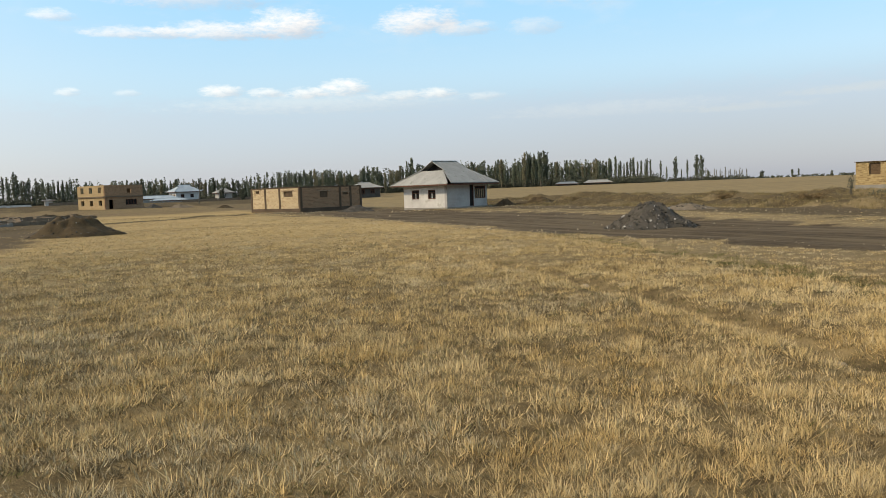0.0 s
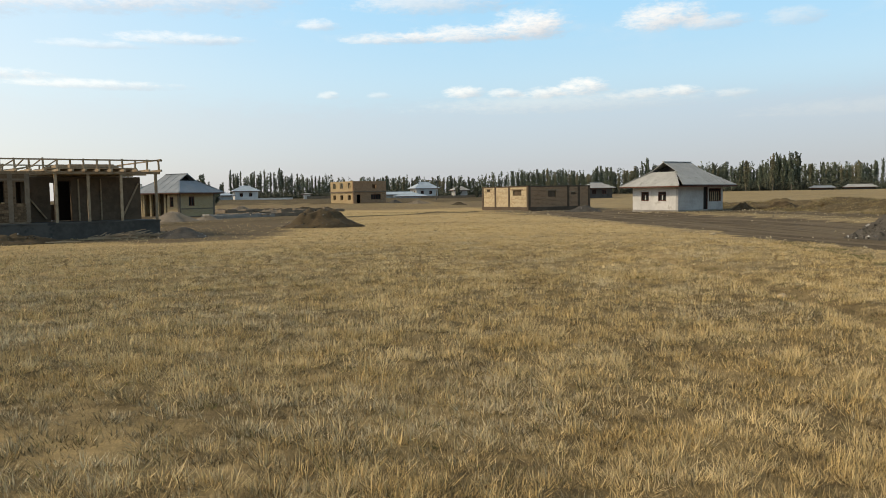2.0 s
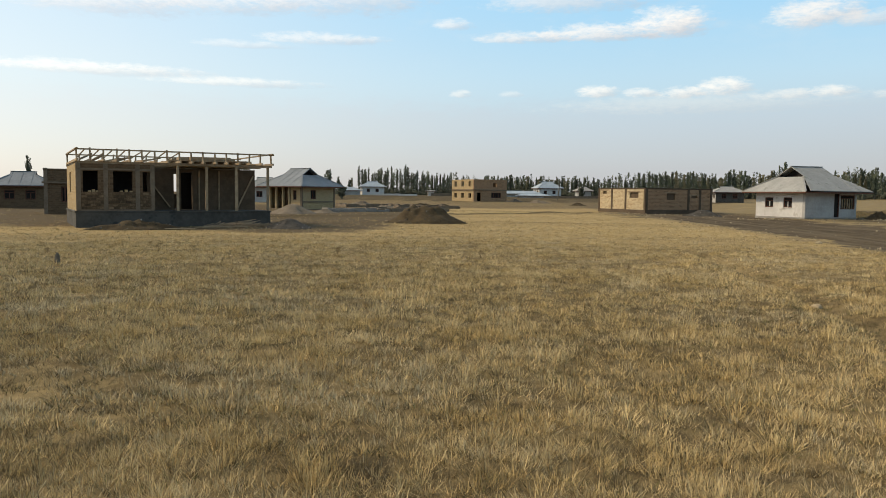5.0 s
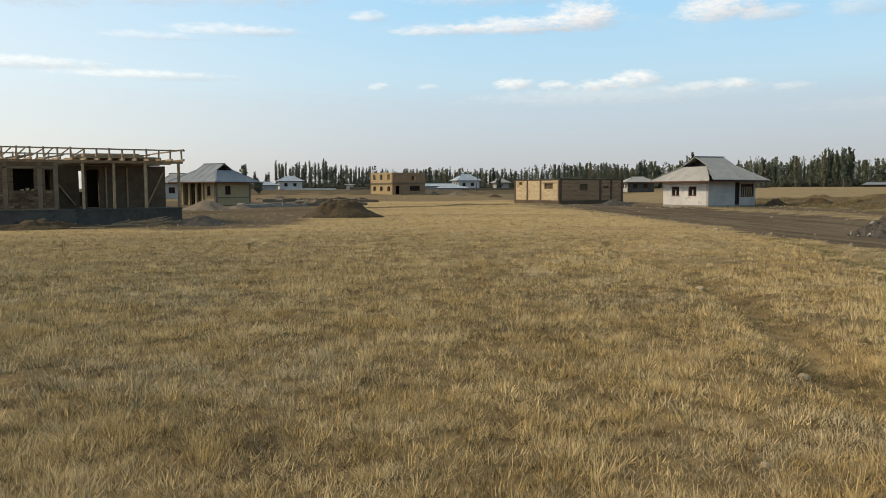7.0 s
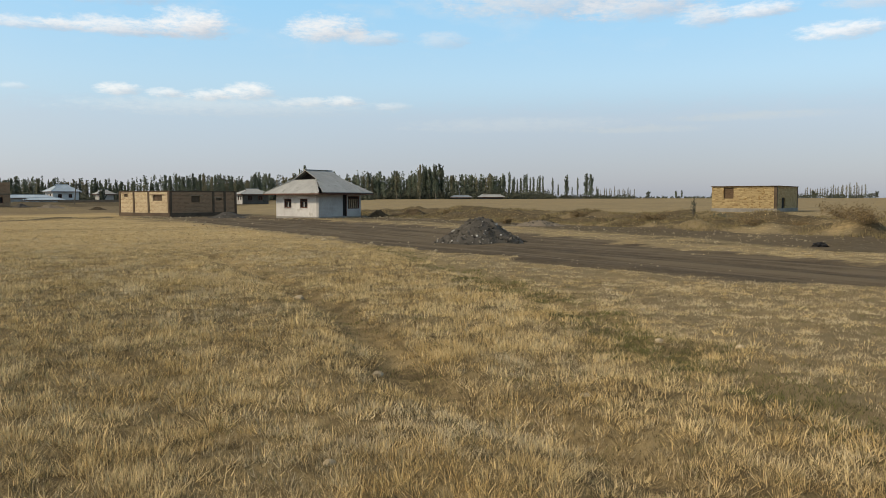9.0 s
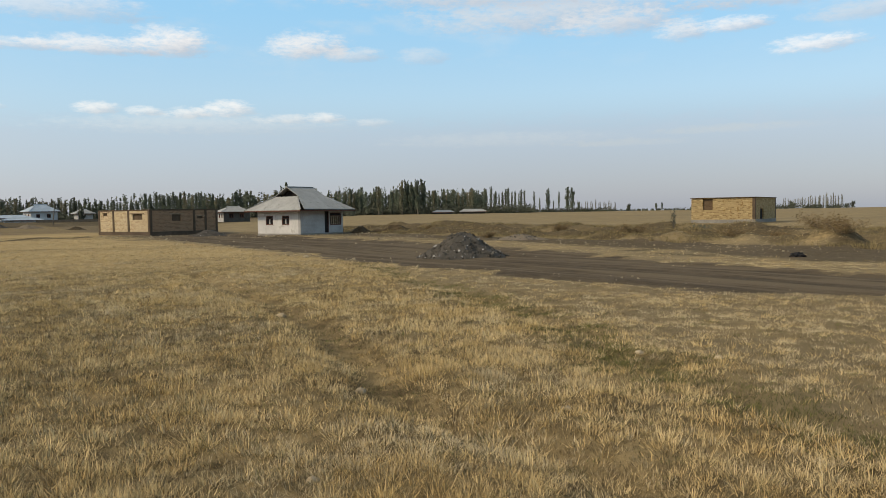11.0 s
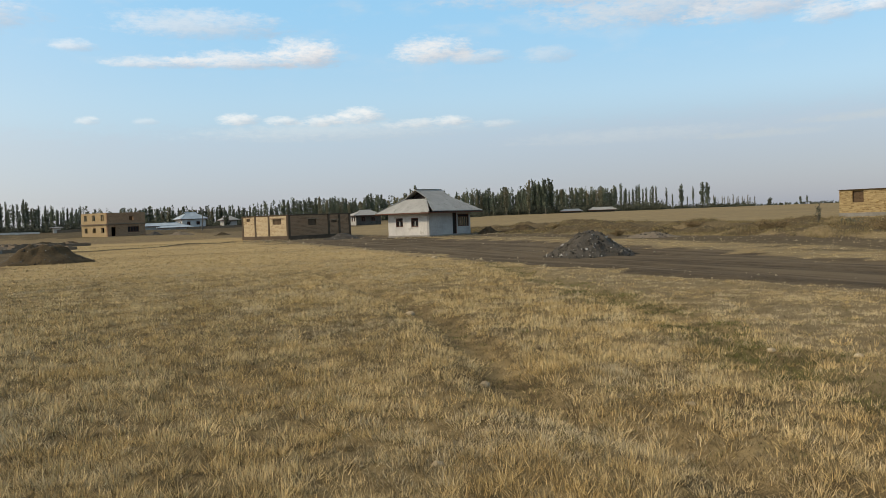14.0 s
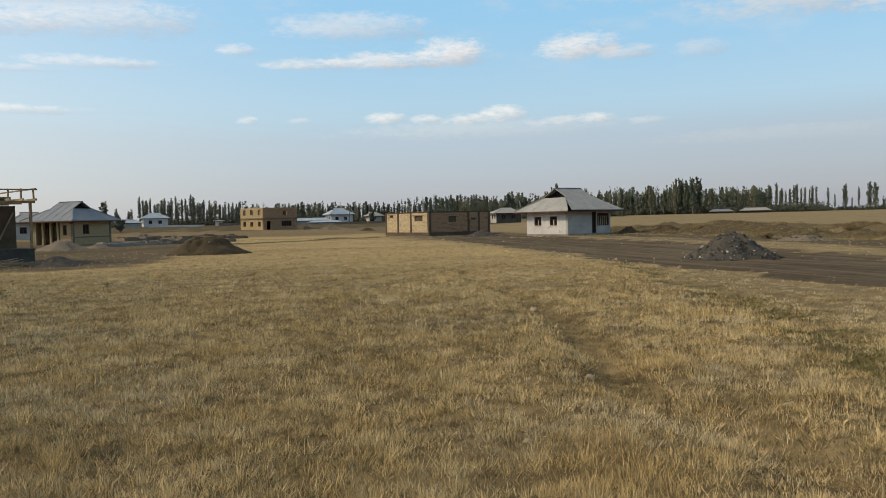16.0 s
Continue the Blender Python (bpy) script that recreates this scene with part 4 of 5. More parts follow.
    for x in (W, ):
        for y in (0.1, D - 0.1):
            part("pier", beam(bmesh.new(), (x - 0.1, y, zp), (x - 0.1, y, zw), 0.28), FRAME_CONC, h)
    gablet_roof(h, -0.9, W + 0.9, -0.9, D + 0.9, zw + 0.06, zw + 2.35, 1.75, 0.85, TIN)
    return h


def yellow_shell():
    h = thing("yellow_brick_shell", "roofless straw-yellow mud-brick house shell on a grey footing", "house", at_ground(53.5, 106, 0.3), 66.4)
    W, D, zp, zw = 11.5, 8.0, 0.75, 3.55
    part("plinth", box(bmesh.new(), (-0.08, -0.08, -0.4), (W + 0.08, D + 0.08, zp), 0.02), CEMENT, h, "grey concrete footing")
    walls(h, W, D, zp, zw, 0.35, {3: [(1.5, 2.75, 2.0, 3.42)], 0: [(2.6, 4.6, zp, 2.1)], 2: [(3, 4.5, 1.4, 2.8)]},
          [BRICK_YELLOW, BRICK_YELLOW, BRICK_YELLOW, BRICK_YELLOW])
    for x, y in ((0.14, 0.14), (W - 0.14, 0.14)):
        part("column", beam(bmesh.new(), (x, y, -0.2), (x, y, zw + 0.05), 0.36), DARK_FRAME, h)
    part("inner_wall", wall(bmesh.new(), (4.2, D - 0.4), (4.2, 0.4), zp, zw - 0.2, 0.3), BRICK_YELLOW, h)
    for p, q in ring(W, D):
        part("top_course", beam(bmesh.new(), (*p, zw + 0.03), (*q, zw + 0.03), 0.37, 0.06), DARK_FRAME, h)
    # added boards stand in for the shaded insides of the window and doorway
    part("shutter", box(bmesh.new(), (0.2, D - 2.75, 2.0), (0.24, D - 1.5, 3.42)), BRICK_BROWN, h, "brown board set back in the opening")
    part("shutter", box(bmesh.new(), (2.6, 0.2, zp), (4.6, 0.24, 2.1)), DARK, h, "near-black board for the unlit doorway")
    return h


def village_house(name, label, az, r, w, d, zw, zr, wallm, roofm, turn=66.4, wins=True, z=None, ridge=0.25):
    h = thing(name, label, "house", at_ground(az, r, 0.1, z), turn, "village houses")
    hole0 = [(w * 0.2, w * 0.2 + 1.1, 1.1, 2.2), (w * 0.6, w * 0.6 + 1.1, 1.1, 2.2)] if wins else []
    hole3 = [(d * 0.25, d * 0.25 + 1.1, 1.1, 2.2), (d * 0.62, d * 0.62 + 1.1, 1.1, 2.2)] if wins else []
    walls(h, w, d, -0.3, zw, 0.35, {0: hole0, 3: hole3}, wallm)
    ps = ring(w, d)
    for i, hs in ((0, hole0), (3, hole3)):
        for hh in hs:
            window(h, *ps[i], *hh, 0.1, 1, 0.3)
    gablet_roof(h, -0.7, w + 0.7, -0.7, d + 0.7, zw + 0.05, zr, w * ridge, (zr - zw) * 0.25, roofm)
    return h


white_house()
frame_house()
two_storey_house()
veranda_house()
side_house()
porch_hut()
yellow_shell()


# ---- heaps, stones and works ----
def heap(name, label, az, r, wide, deep, tall, material, flat=0.0, rough=0.12, stones=0, stone_size=0.09, seed=1, turn=0.0, category="heap"):
    """A tipped heap with an uneven foot and slopes at the angle of repose; loose stones lie on it."""
    c = at_ground(az, r)
    h = thing(name, label, category, c, az + turn)
    rnd = random.Random(seed)
    bm = bmesh.new()
    na, nr = 56, 16
    ring_prev = None

    def point(a, k):
        wob = 1 + 0.10 * math.sin(2 * a + seed) + 0.07 * math.sin(5 * a + 2 * seed) + 0.04 * math.sin(9 * a + seed)
        x, y = k * wob * deep / 2 * math.cos(a), k * wob * wide / 2 * math.sin(a)
        f = max(0.0, 1 - max(0.0, (k - flat) / (1 - flat)))
        z = tall * (f ** 1.12) * (1 - 0.16 * (1 - flat) * math.exp(-(k / 0.15) ** 2))
        z += rough * tall * noise.fractal(Vector((x * 1.3 + seed, y * 1.3, seed)), 0.9, 2.1, 4) * (0.35 + f) * (k < 0.99)
        w = h.matrix_world @ Vector((x, y, 0))
        return Vector((x, y, max(z, 0.0) + hz(w) - c.z - (0.06 if k > 0.98 else 0.0)))

    top = bm.verts.new(point(0, 0.0))
    for i in range(1, nr + 1):
        cur = [bm.verts.new(point(2 * math.pi * j / na, i / nr)) for j in range(na)]
        for j in range(na):
            k = (j + 1) % na
            if ring_prev:
                bm.faces.new((ring_prev[j], cur[j], cur[k], ring_prev[k]))
            else:
                bm.faces.new((top, cur[j], cur[k]))
        ring_prev = cur
    for f in bm.faces:
        f.smooth = True
    part("heap_body", bm, material, h)
    if stones:
        bm, pale = bmesh.new(), bmesh.new()
        for _ in range(stones):
            a, k = rnd.uniform(0, 6.283), min(1.12, rnd.random() ** 0.45 * 1.05)
            p = point(a, min(k, 0.97)) if k < 0.97 else point(a, 0.985)
            if k >= 0.97:
                p = p * (k / 0.985)
            s = stone_size * rnd.choice((0.5, 0.6, 0.7, 0.8, 1.0, 1.5))
            pebble(pale if rnd.random() < 0.09 else bm, p, s, rnd)
        for b, mt, lab in ((bm, COBBLE, "dark loose stones"), (pale, PALE_COBBLE, "pale loose stones")):
            ob = part("loose_gravel", b, mt, h, lab)
            ob["kind"] = "stuff"
    return h


def pebble(bm, p, s, rnd):
    """A small worn stone: a squashed, uneven octahedron with cut corners."""
    m = Matrix.Translation(p) @ Euler((rnd.uniform(0, 6), rnd.uniform(0, 6), rnd.uniform(0, 6))).to_matrix().to_4x4()
    f = [rnd.uniform(0.7, 1.2) for _ in range(6)]
    vs = [bm.verts.new(m @ Vector(v)) for v in ((s * f[0], 0, 0), (-s * f[1], 0, 0), (0, s * f[2], 0), (0, -s * f[3], 0), (0, 0, s * 0.7 * f[4]), (0, 0, -s * 0.7 * f[5]))]
    for a, b, c in ((0, 2, 4), (2, 1, 4), (1, 3, 4), (3, 0, 4), (2, 0, 5), (1, 2, 5), (3, 1, 5), (0, 3, 5)):
        bm.faces.new((vs[a], vs[b], vs[c]))


def stone(x, y, s, flat=0.6, seed=0, label="pale weathered field stone lying in the dry grass"):
    bm = bmesh.new()
    bmesh.ops.create_icosphere(bm, subdivisions=2, radius=1.0)
    for v in bm.verts:
        k = 1 + 0.28 * noise.noise(v.co * 1.3 + Vector((seed * 3.1, 0, 0))) + 0.1 * noise.noise(v.co * 3.1)
        v.co = Vector((v.co.x * s * k * 1.2, v.co.y * s * k, v.co.z * s * k * flat))
    z = hz((x, y))
    ob = mesh_ob("stone", bm, STONE)
    ob.matrix_world = pose(x, y, z + s * flat * 0.3, 0, 0, seed * 47 % 360)
    return tagged(ob, label, "stone", "field stones")


heap("gravel_heap", "heap of dark grey gravel and pale cobbles beside the road", 33.6, 40.2, 4.7, 4.4, 1.32, GRAVEL, 0.10, 0.10, 900, 0.075, 3)
heap("soil_heap", "flat-topped heap of dug brown soil on the grass", -4.8, 57.5, 5.5, 4.6, 1.12, SOIL, 0.30, 0.20, 200, 0.06, 5)
heap("dark_gravel_heap", "small heap of dark gravel by the building site", -14.6, 47.5, 2.9, 3.0, 0.62, DARK_GRAVEL, 0.08, 0.14, 160, 0.04, 7)
heap("sand_heap", "heap of grey-brown sand before the tan house", -14.2, 82, 5.2, 4.4, 1.05, SAND, 0.08, 0.08, 0, 0, 9)
heap("soil_mound", "small dark mound of dug soil beside the white house", 25.7, 92, 2.6, 2.4, 0.95, SOIL, 0.05, 0.25, 20, 0.06, 11)
heap("grey_sand_heap", "low heap of grey sand against the brick shell", 15.0, 95.5, 4.6, 2.8, 0.75, DARK_GRAVEL, 0.12, 0.12, 60, 0.06, 13)
heap("soil_spread", "loose brown soil thrown up before the plinth", -24.6, 46.6, 5.8, 1.8, 0.42, SOIL, 0.25, 0.35, 90, 0.06, 15)
heap("soil_clod_bank", "low bank of dug soil beside the white house", 27.6, 95, 6.5, 2.4, 0.5, SOIL, 0.2, 0.45, 30, 0.07, 17)
heap("rubble_heap", "dark rubble at the foot of the two-storey shell", 1.9, 176, 3.6, 2.6, 0.8, DARK_GRAVEL, 0.1, 0.3, 0, 0, 19)
heap("rubble_heap", "pale gravel dumped on the verge beyond the road", 37.6, 61, 4.6, 2.6, 0.45, SAND, 0.1, 0.2, 160, 0.08, 21)

# some stand in for other marks: a dried plant clump, a mud spot
for i, (x, y, size) in enumerate([(3.91, 7.18, 0.062), (5.54, 14.17, 0.09), (15.5, 38.2, 0.14), (2.31, 4.56, 0.04), (7.95, 7.11, 0.06), (8.44, 6.23, 0.05), (5.21, 5.37, 0.045),
                                  (9.8, 9.3, 0.04), (-1.6, 17.5, 0.05), (-0.8, 22.0, 0.05), (9.4, 16.0, 0.045), (11.5, 12.0, 0.04), (2.9, 16.5, 0.04)]):
    stone(x, y, size, 0.62, i + 1)


def scatter_stones():
    """Stones along the road verge and in the ditch spoil, too many to count."""
    rnd = random.Random(12)
    bm = bmesh.new()
    for _ in range(800):
        y = rnd.uniform(8, 100)
        x = rnd.choice((rnd.gauss(29, 3), rnd.gauss(37, 1.6), rnd.gauss(38, 4), rnd.uniform(17, 60), rnd.gauss(16.5, 1.0)))
        s = rnd.choice((0.02, 0.025, 0.03, 0.035, 0.045, 0.07)) * (1 + y / 90)
        pebble(bm, Vector((x, y, hz((x, y)) + s * 0.2)), s, rnd)
    for az, r, sa, sr, n, big in ((25.8, 89, 0.7, 2.0, 60, 0.12), (18.9, 85, 1.2, 1.0, 40, 0.13), (9.6, 99.5, 0.9, 1.4, 90, 0.13), (12.5, 98.5, 0.9, 0.8, 50, 0.12), (22.5, 87, 1.2, 0.8, 40, 0.1), (-16.8, 47, 1.4, 0.5, 60, 0.06), (50.5, 72, 3.5, 2, 70, 0.1)):
        for _ in range(n):
            p = pol(rnd.gauss(az, sa), rnd.gauss(r, sr))
            s = big * rnd.uniform(0.4, 1.2)
            pebble(bm, Vector((p.x, p.y, hz(p) + s * 0.3)), s, rnd)
    ob = mesh_ob("scattered_stones", bm, STONE)
    return tagged(ob, "pale stones scattered along the verge and spoil banks", "stones", kind="stuff")


scatter_stones()


def foundation(az, r, w, d, tall, turn, label, material=None):
    """Low footing walls of a house just begun."""
    f = thing("house_foundation", label, "foundation", at_ground(az, r, 0.1), turn, "house footings")
    rnd = random.Random(int(az * 10 + r))
    for p, q in (*ring(w, d), ((w * 0.45, 0.4), (w * 0.45, d - 0.4))):
        v = (Vector((*q, 0)) - Vector((*p, 0)))
        n = max(2, int(v.length / 1.3))
        for i in range(n):
            a, b = Vector((*p, 0)) + v * (i / n), Vector((*p, 0)) + v * ((i + 0.96) / n)
            t = tall * rnd.uniform(0.7, 1.15)
            bm = beam(bmesh.new(), a + Vector((0, 0, t / 2)), b + Vector((0, 0, t / 2)), 0.42, t)
            part("footing", bm, material or FRAME_CONC, f)
    return f


foundation(-8.0, 92, 8.5, 7.0, 0.5, 66.4, "low dark stone footings of a house not yet begun")
foundation(-11.4, 90, 6.5, 5.0, 0.45, 66.4, "low grey footing walls beside the tan house", CEMENT)
foundation(-6.5, 112, 9.0, 8.0, 0.55, 66.4, "low dark stone footings among dug earth")
foundation(-10.3, 118, 8.0, 7.0, 0.55, 66.4, "low dark stone footings among dug earth")
for i, (az, r, wd, t) in enumerate([(-7.6, 104, 5, 0.6), (-4.9, 122, 6, 0.6), (-9.2, 130, 6, 0.7), (-3.4, 126, 4, 0.5), (-12.0, 84, 3, 0.4), (6.4, 150, 3.0, 0.5), (3.6, 168, 5.0, 0.7)]):
    heap("spoil_heap", "low heap of dug earth beside house footings", az, r, wd, 2.5, t, SOIL if i % 2 else SAND, 0.15, 0.3, 0, 0, 31 + i)


def block_stack(az, r, w, d, t, turn):
    s = thing("block_stack", "short stack of pale building blocks on bare ground", "blocks", at_ground(az, r, 0.03), turn, "block stacks")
    n = max(2, int(w / 0.4))
    for k in range(max(1, int(t / 0.2))):
        for i in range(n):
            bm = box(bmesh.new(), (i * w / n + 0.01, 0.02 * (k % 2), k * 0.2), ((i + 1) * w / n - 0.01, d, k * 0.2 + 0.19), 0.01)
            part("block", bm, CEMENT, s)


for az, r in ((-12.35, 86), (-11.75, 87), (-11.1, 88)):
    block_stack(az, r, 1.3, 0.5, 0.6, 80)


def brushwood():
    b = thing("brushwood_pile", "tangle of cut sticks before the plinth", "brushwood", at_ground(-18.0, 49.0), 60)
    rnd = random.Random(8)
    bm = bmesh.new()
    for _ in range(130):
        x, y = rnd.uniform(-2.0, 2.0), rnd.uniform(-0.5, 0.5)
        a, l = rnd.gauss(0.0, 0.7), rnd.uniform(0.4, 1.3)
        z = rnd.uniform(0.02, 0.32) * (1 - abs(x) / 2.6)
        beam(bm, (x, y, z), (x + l * math.cos(a), y + l * math.sin(a), max(0.02, z + rnd.uniform(-0.12, 0.2))), 0.035)
    ob = part("sticks", bm, WOOD, b)
    ob["kind"] = "stuff"


brushwood()
for i, (az, r, l, turn) in enumerate([(-21.0, 47.6, 3.0, 62), (-20.3, 48.2, 2.4, 50), (-23.0, 46.0, 1.6, 75)]):
    bm = box(bmesh.new(), (0, 0, 0), (l, 0.18, 0.06), 0.008)
    ob = mesh_ob("plank", bm, WOOD)
    p = at_ground(az, r)
    ob.matrix_world = pose(p.x, p.y, p.z + 0.03, 0, 0, 90 - turn)
    tagged(ob, "bare sawn plank lying before the plinth", "plank", "loose planks")


def stub():
    s = thing("marker_stub", "short weathered brown peg standing in the grass", "peg", at_ground(-29.7, 21.4, 0.05), 20)
    bm = bmesh.new()
    bmesh.ops.create_cone(bm, cap_ends=True, segments=10, radius1=0.07, radius2=0.055, depth=0.26, matrix=Matrix.Translation((0, 0, 0.13)))
    part("shaft", bm, BARK, s)
    bm = bmesh.new()
    bmesh.ops.create_cone(bm, cap_ends=True, segments=10, radius1=0.045, radius2=0.03, depth=0.06, matrix=Matrix.Translation((0, 0, 0.285)))
    part("cap", bm, BARK, s, "grey worn top")


stub()


def rag():
    bm = bmesh.new()
    bmesh.ops.create_icosphere(bm, subdivisions=3, radius=1.0)
    for v in bm.verts:
        k = 1 + 0.5 * noise.noise(v.co * 2.1) + 0.2 * noise.noise(v.co * 5)
        v.co = Vector((v.co.x * 0.5 * k, v.co.y * 0.3 * k, max(v.co.z, -0.3) * 0.16 * k))
    ob = mesh_ob("black_sheet", bm, DARK)
    p = at_ground(56.6, 38.0)
    ob.matrix_world = pose(p.x, p.y, p.z + 0.03, 0, 0, 35)
    tagged(ob, "crumpled black sheeting lying on the verge", "sheeting")


rag()

# ---- the village behind ----
BLUE_WALL = mat("pale_blue_wall", (0.44, 0.45, 0.45), (0.53, 0.54, 0.54), 0.6, 0.9, 0.2)
village_house("village_house", "white village house with a pale blue-grey hipped roof", 3.7, 262, 7.6, 6.5, 3.0, 5.2, [BLUE_WALL, PLASTER, PLASTER, PLASTER], BLUE_SHEET, 75)
village_house("village_house", "pale village house with a blue-grey hipped roof", -9.2, 268, 7.5, 6.5, 2.9, 4.7, [BLUE_WALL, PLASTER, PLASTER, PLASTER], BLUE_SHEET, 75)
village_house("village_shed", "low shed with a dark sheet roof", -10.5, 262, 5.5, 5.0, 1.6, 2.7, GREY_PLASTER, BLUE_SHEET, 60, False)
village_house("village_house", "low village house with a weathered grey roof", 15.9, 198, 6.5, 6.0, 2.6, 4.0, [DARK_CEMENT, GREY_PLASTER, GREY_PLASTER, GREY_PLASTER], SLATE, 90)
village_house("village_shed", "long low shed with a blue sheet roof", 1.0, 250, 12.0, 5.0, 1.2, 2.1, GREY_PLASTER, BLUE_SHEET, 84, False, ridge=0.42)
village_house("village_shed", "long low shed with a pale blue sheet roof", 2.2, 243, 9.0, 4.0, 0.7, 1.3, BLUE_WALL, BLUE_SHEET, 88, False, ridge=0.42)
village_house("village_shed", "small grey shed beside dark trees", 6.5, 245, 4.0, 4.0, 2.3, 3.6, GREY_PLASTER, SLATE, 80, False)
village_house("far_barn", "long low barn with a pale roof under the trees", 32.9, 296, 9.0, 6.0, 0.9, 1.9, DARK_CEMENT, SLATE, 122, False, ridge=0.42)
village_house("far_barn", "low dark barn under the trees", 30.9, 296, 7.0, 6.0, 0.8, 1.6, DARK_CEMENT, TIN, 120, False, ridge=0.42)
village_house("grey_house", "grey-roofed brown brick house at the village edge", -33.2, 104, 5.5, 7.0, 2.7, 4.4, BRICK_BROWN, TIN, 66)
village_house("grey_house", "low long house with a grey sheet roof", -35.2, 120, 8.0, 6.0, 2.2, 3.5, BRICK_BROWN, TIN, 66)
village_house("village_house", "grey village house half hidden by the tan house", -17.2, 150, 6.0, 7.0, 3.0, 4.8, GREY_PLASTER, SLATE, 70)


def low_wall(az0, az1, r, tall, material, label):
    a, b = at_ground(az0, r), at_ground(az1, r)
    w = thing("yard_wall", label, "wall", a, 0, "yard walls")
    w.matrix_world = Matrix.Translation(a)
    v = b - a
    n = max(2, int(v.length / 3))
    for i in range(n):
        bm = beam(bmesh.new(), v * (i / n) + Vector((0, 0, tall / 2)), v * ((i + 0.99) / n) + Vector((0, 0, tall / 2 + 0.04 * (i % 3))), 0.3, tall)
        part("panel", bm, material, w)


low_wall(-8.8, -5.2, 258, 0.55, PLASTER, "low whitewashed yard wall before the poplars")
low_wall(-4.2, 0.4, 262, 0.9, FRAME_CONC, "low brown earth yard wall")
low_wall(4.0, 9.5, 235, 0.7, FRAME_CONC, "low brown earth yard wall behind the field")
village_house("village_shed", "small white shed on open ground", -4.4, 262, 2.0, 2.0, 1.7, 2.0, PLASTER, SLATE, 80, False)


def pole(az, r, tall, lean):
    p = thing("utility_pole", "thin dark leaning wooden utility pole", "pole", at_ground(az, r, 0.1), az, "poles")
    bm = bmesh.new()
    bmesh.ops.create_cone(bm, cap_ends=True, segments=8, radius1=0.14, radius2=0.09, depth=tall, matrix=Matrix.Rotation(lean, 4, "X") @ Matrix.Translation((0, 0, tall / 2)))
    part("shaft", bm, BARK, p)
    bm = beam(bmesh.new(), (0, -0.7 - tall * math.sin(lean), tall * 0.94), (0, 0.7 - tall * math.sin(lean), tall * 0.94), 0.1)
    part("cross_arm", bm, BARK, p)


pole(5.0, 205, 5.2, 0.10)
pole(24.3, 300, 7.5, 0.0)
pole(12.6, 280, 8.0, 0.02)


# ---- trees ----
def crown_mesh(kind, seed, tall, wide, leaves, size, bare=0.0):
    """A crown of many small leaf clumps round upswept limbs, with gaps and an uneven outline."""
    rng = np.random.default_rng(seed)
    verts, faces = [], []
    limbs = 26 if kind == "poplar" else 18
    tips = []
    for i in range(limbs):
        z0 = tall * (0.08 + 0.72 * (i + rng.random()) / limbs)
        a = rng.random() * 6.283
        if kind == "poplar":
            reach = wide * (0.35 + 0.75 * rng.random()) * min(1.0, 2.2 * (1 - z0 / tall) + 0.25)
            rise = tall * rng.uniform(0.14, 0.30)
        else:
            reach, rise = wide * rng.uniform(0.5, 1.0), tall * rng.uniform(0.0, 0.35)
        tips.append((z0, a, reach, min(rise, tall * 1.02 - z0)))
    tips.append((tall * 0.5, 0, 0.05, tall * 0.5))
    per = leaves // len(tips)
    for z0, a, reach, rise in tips:
        for _ in range(per):
            k = rng.random() ** 0.8
            s = wide * (0.24 if kind == "poplar" else 0.13) * (1.2 - 0.75 * k) * (1.15 - 0.55 * z0 / tall)
            c = np.array([math.cos(a) * reach * k ** 0.7, math.sin(a) * reach * k ** 0.7, z0 + rise * k]) + rng.normal(0, 1, 3) * (s, s, s * 1.8)
            if c[2] < tall * 0.03:
                continue
            u, v = rng.normal(0, 1, 3), rng.normal(0, 1, 3)
            v[2] += 1.0
            u, v = u / np.linalg.norm(u), v / np.linalg.norm(v)
            f = size * rng.uniform(0.5, 1.4)
            n = len(verts)
            verts += [tuple(c - u * f * 0.5), tuple(c + v * f * 0.9), tuple(c + u * f * 0.5), tuple(c - v * f * 0.5)]
            faces.append((n, n + 1, n + 2, n + 3))
    me = bpy.data.meshes.new("crown")
    me.from_pydata(verts, [], faces)
    return me


def trunk_mesh(tall, r0, seed, limbs=6):
    bm = bmesh.new()
    rnd = random.Random(seed)

    def taper(a, b, ra, rb, seg=6):
        a, b = Vector(a), Vector(b)
        d = (b - a).normalized()
        s = d.orthogonal().normalized()
        t = d.cross(s)
        lo = [bm.verts.new(a + (s * math.cos(k) + t * math.sin(k)) * ra) for k in (2 * math.pi * i / seg for i in range(seg))]
        hi = [bm.verts.new(b + (s * math.cos(k) + t * math.sin(k)) * rb) for k in (2 * math.pi * i / seg for i in range(seg))]
        for i in range(seg):
            bm.faces.new((lo[i], lo[(i + 1) % seg], hi[(i + 1) % seg], hi[i]))

    taper((0, 0, -0.3), (0.05, 0.02, tall * 0.45), r0, r0 * 0.6)
    taper((0.05, 0.02, tall * 0.45), (0, 0, tall * 0.97), r0 * 0.6, 0.02)
    for i in range(limbs):
        z = tall * (0.15 + 0.6 * i / limbs)
        a = rnd.uniform(0, 6.283)
        l = tall * 0.16
        taper((0, 0, z), (math.cos(a) * l * 0.35, math.sin(a) * l * 0.35, z + l), r0 * 0.3, 0.015, 4)
    me = bpy.data.meshes.new("trunk")
    bm.to_mesh(me)
    bm.free()
    me.materials.append(BARK)
    return me


TREES = {}


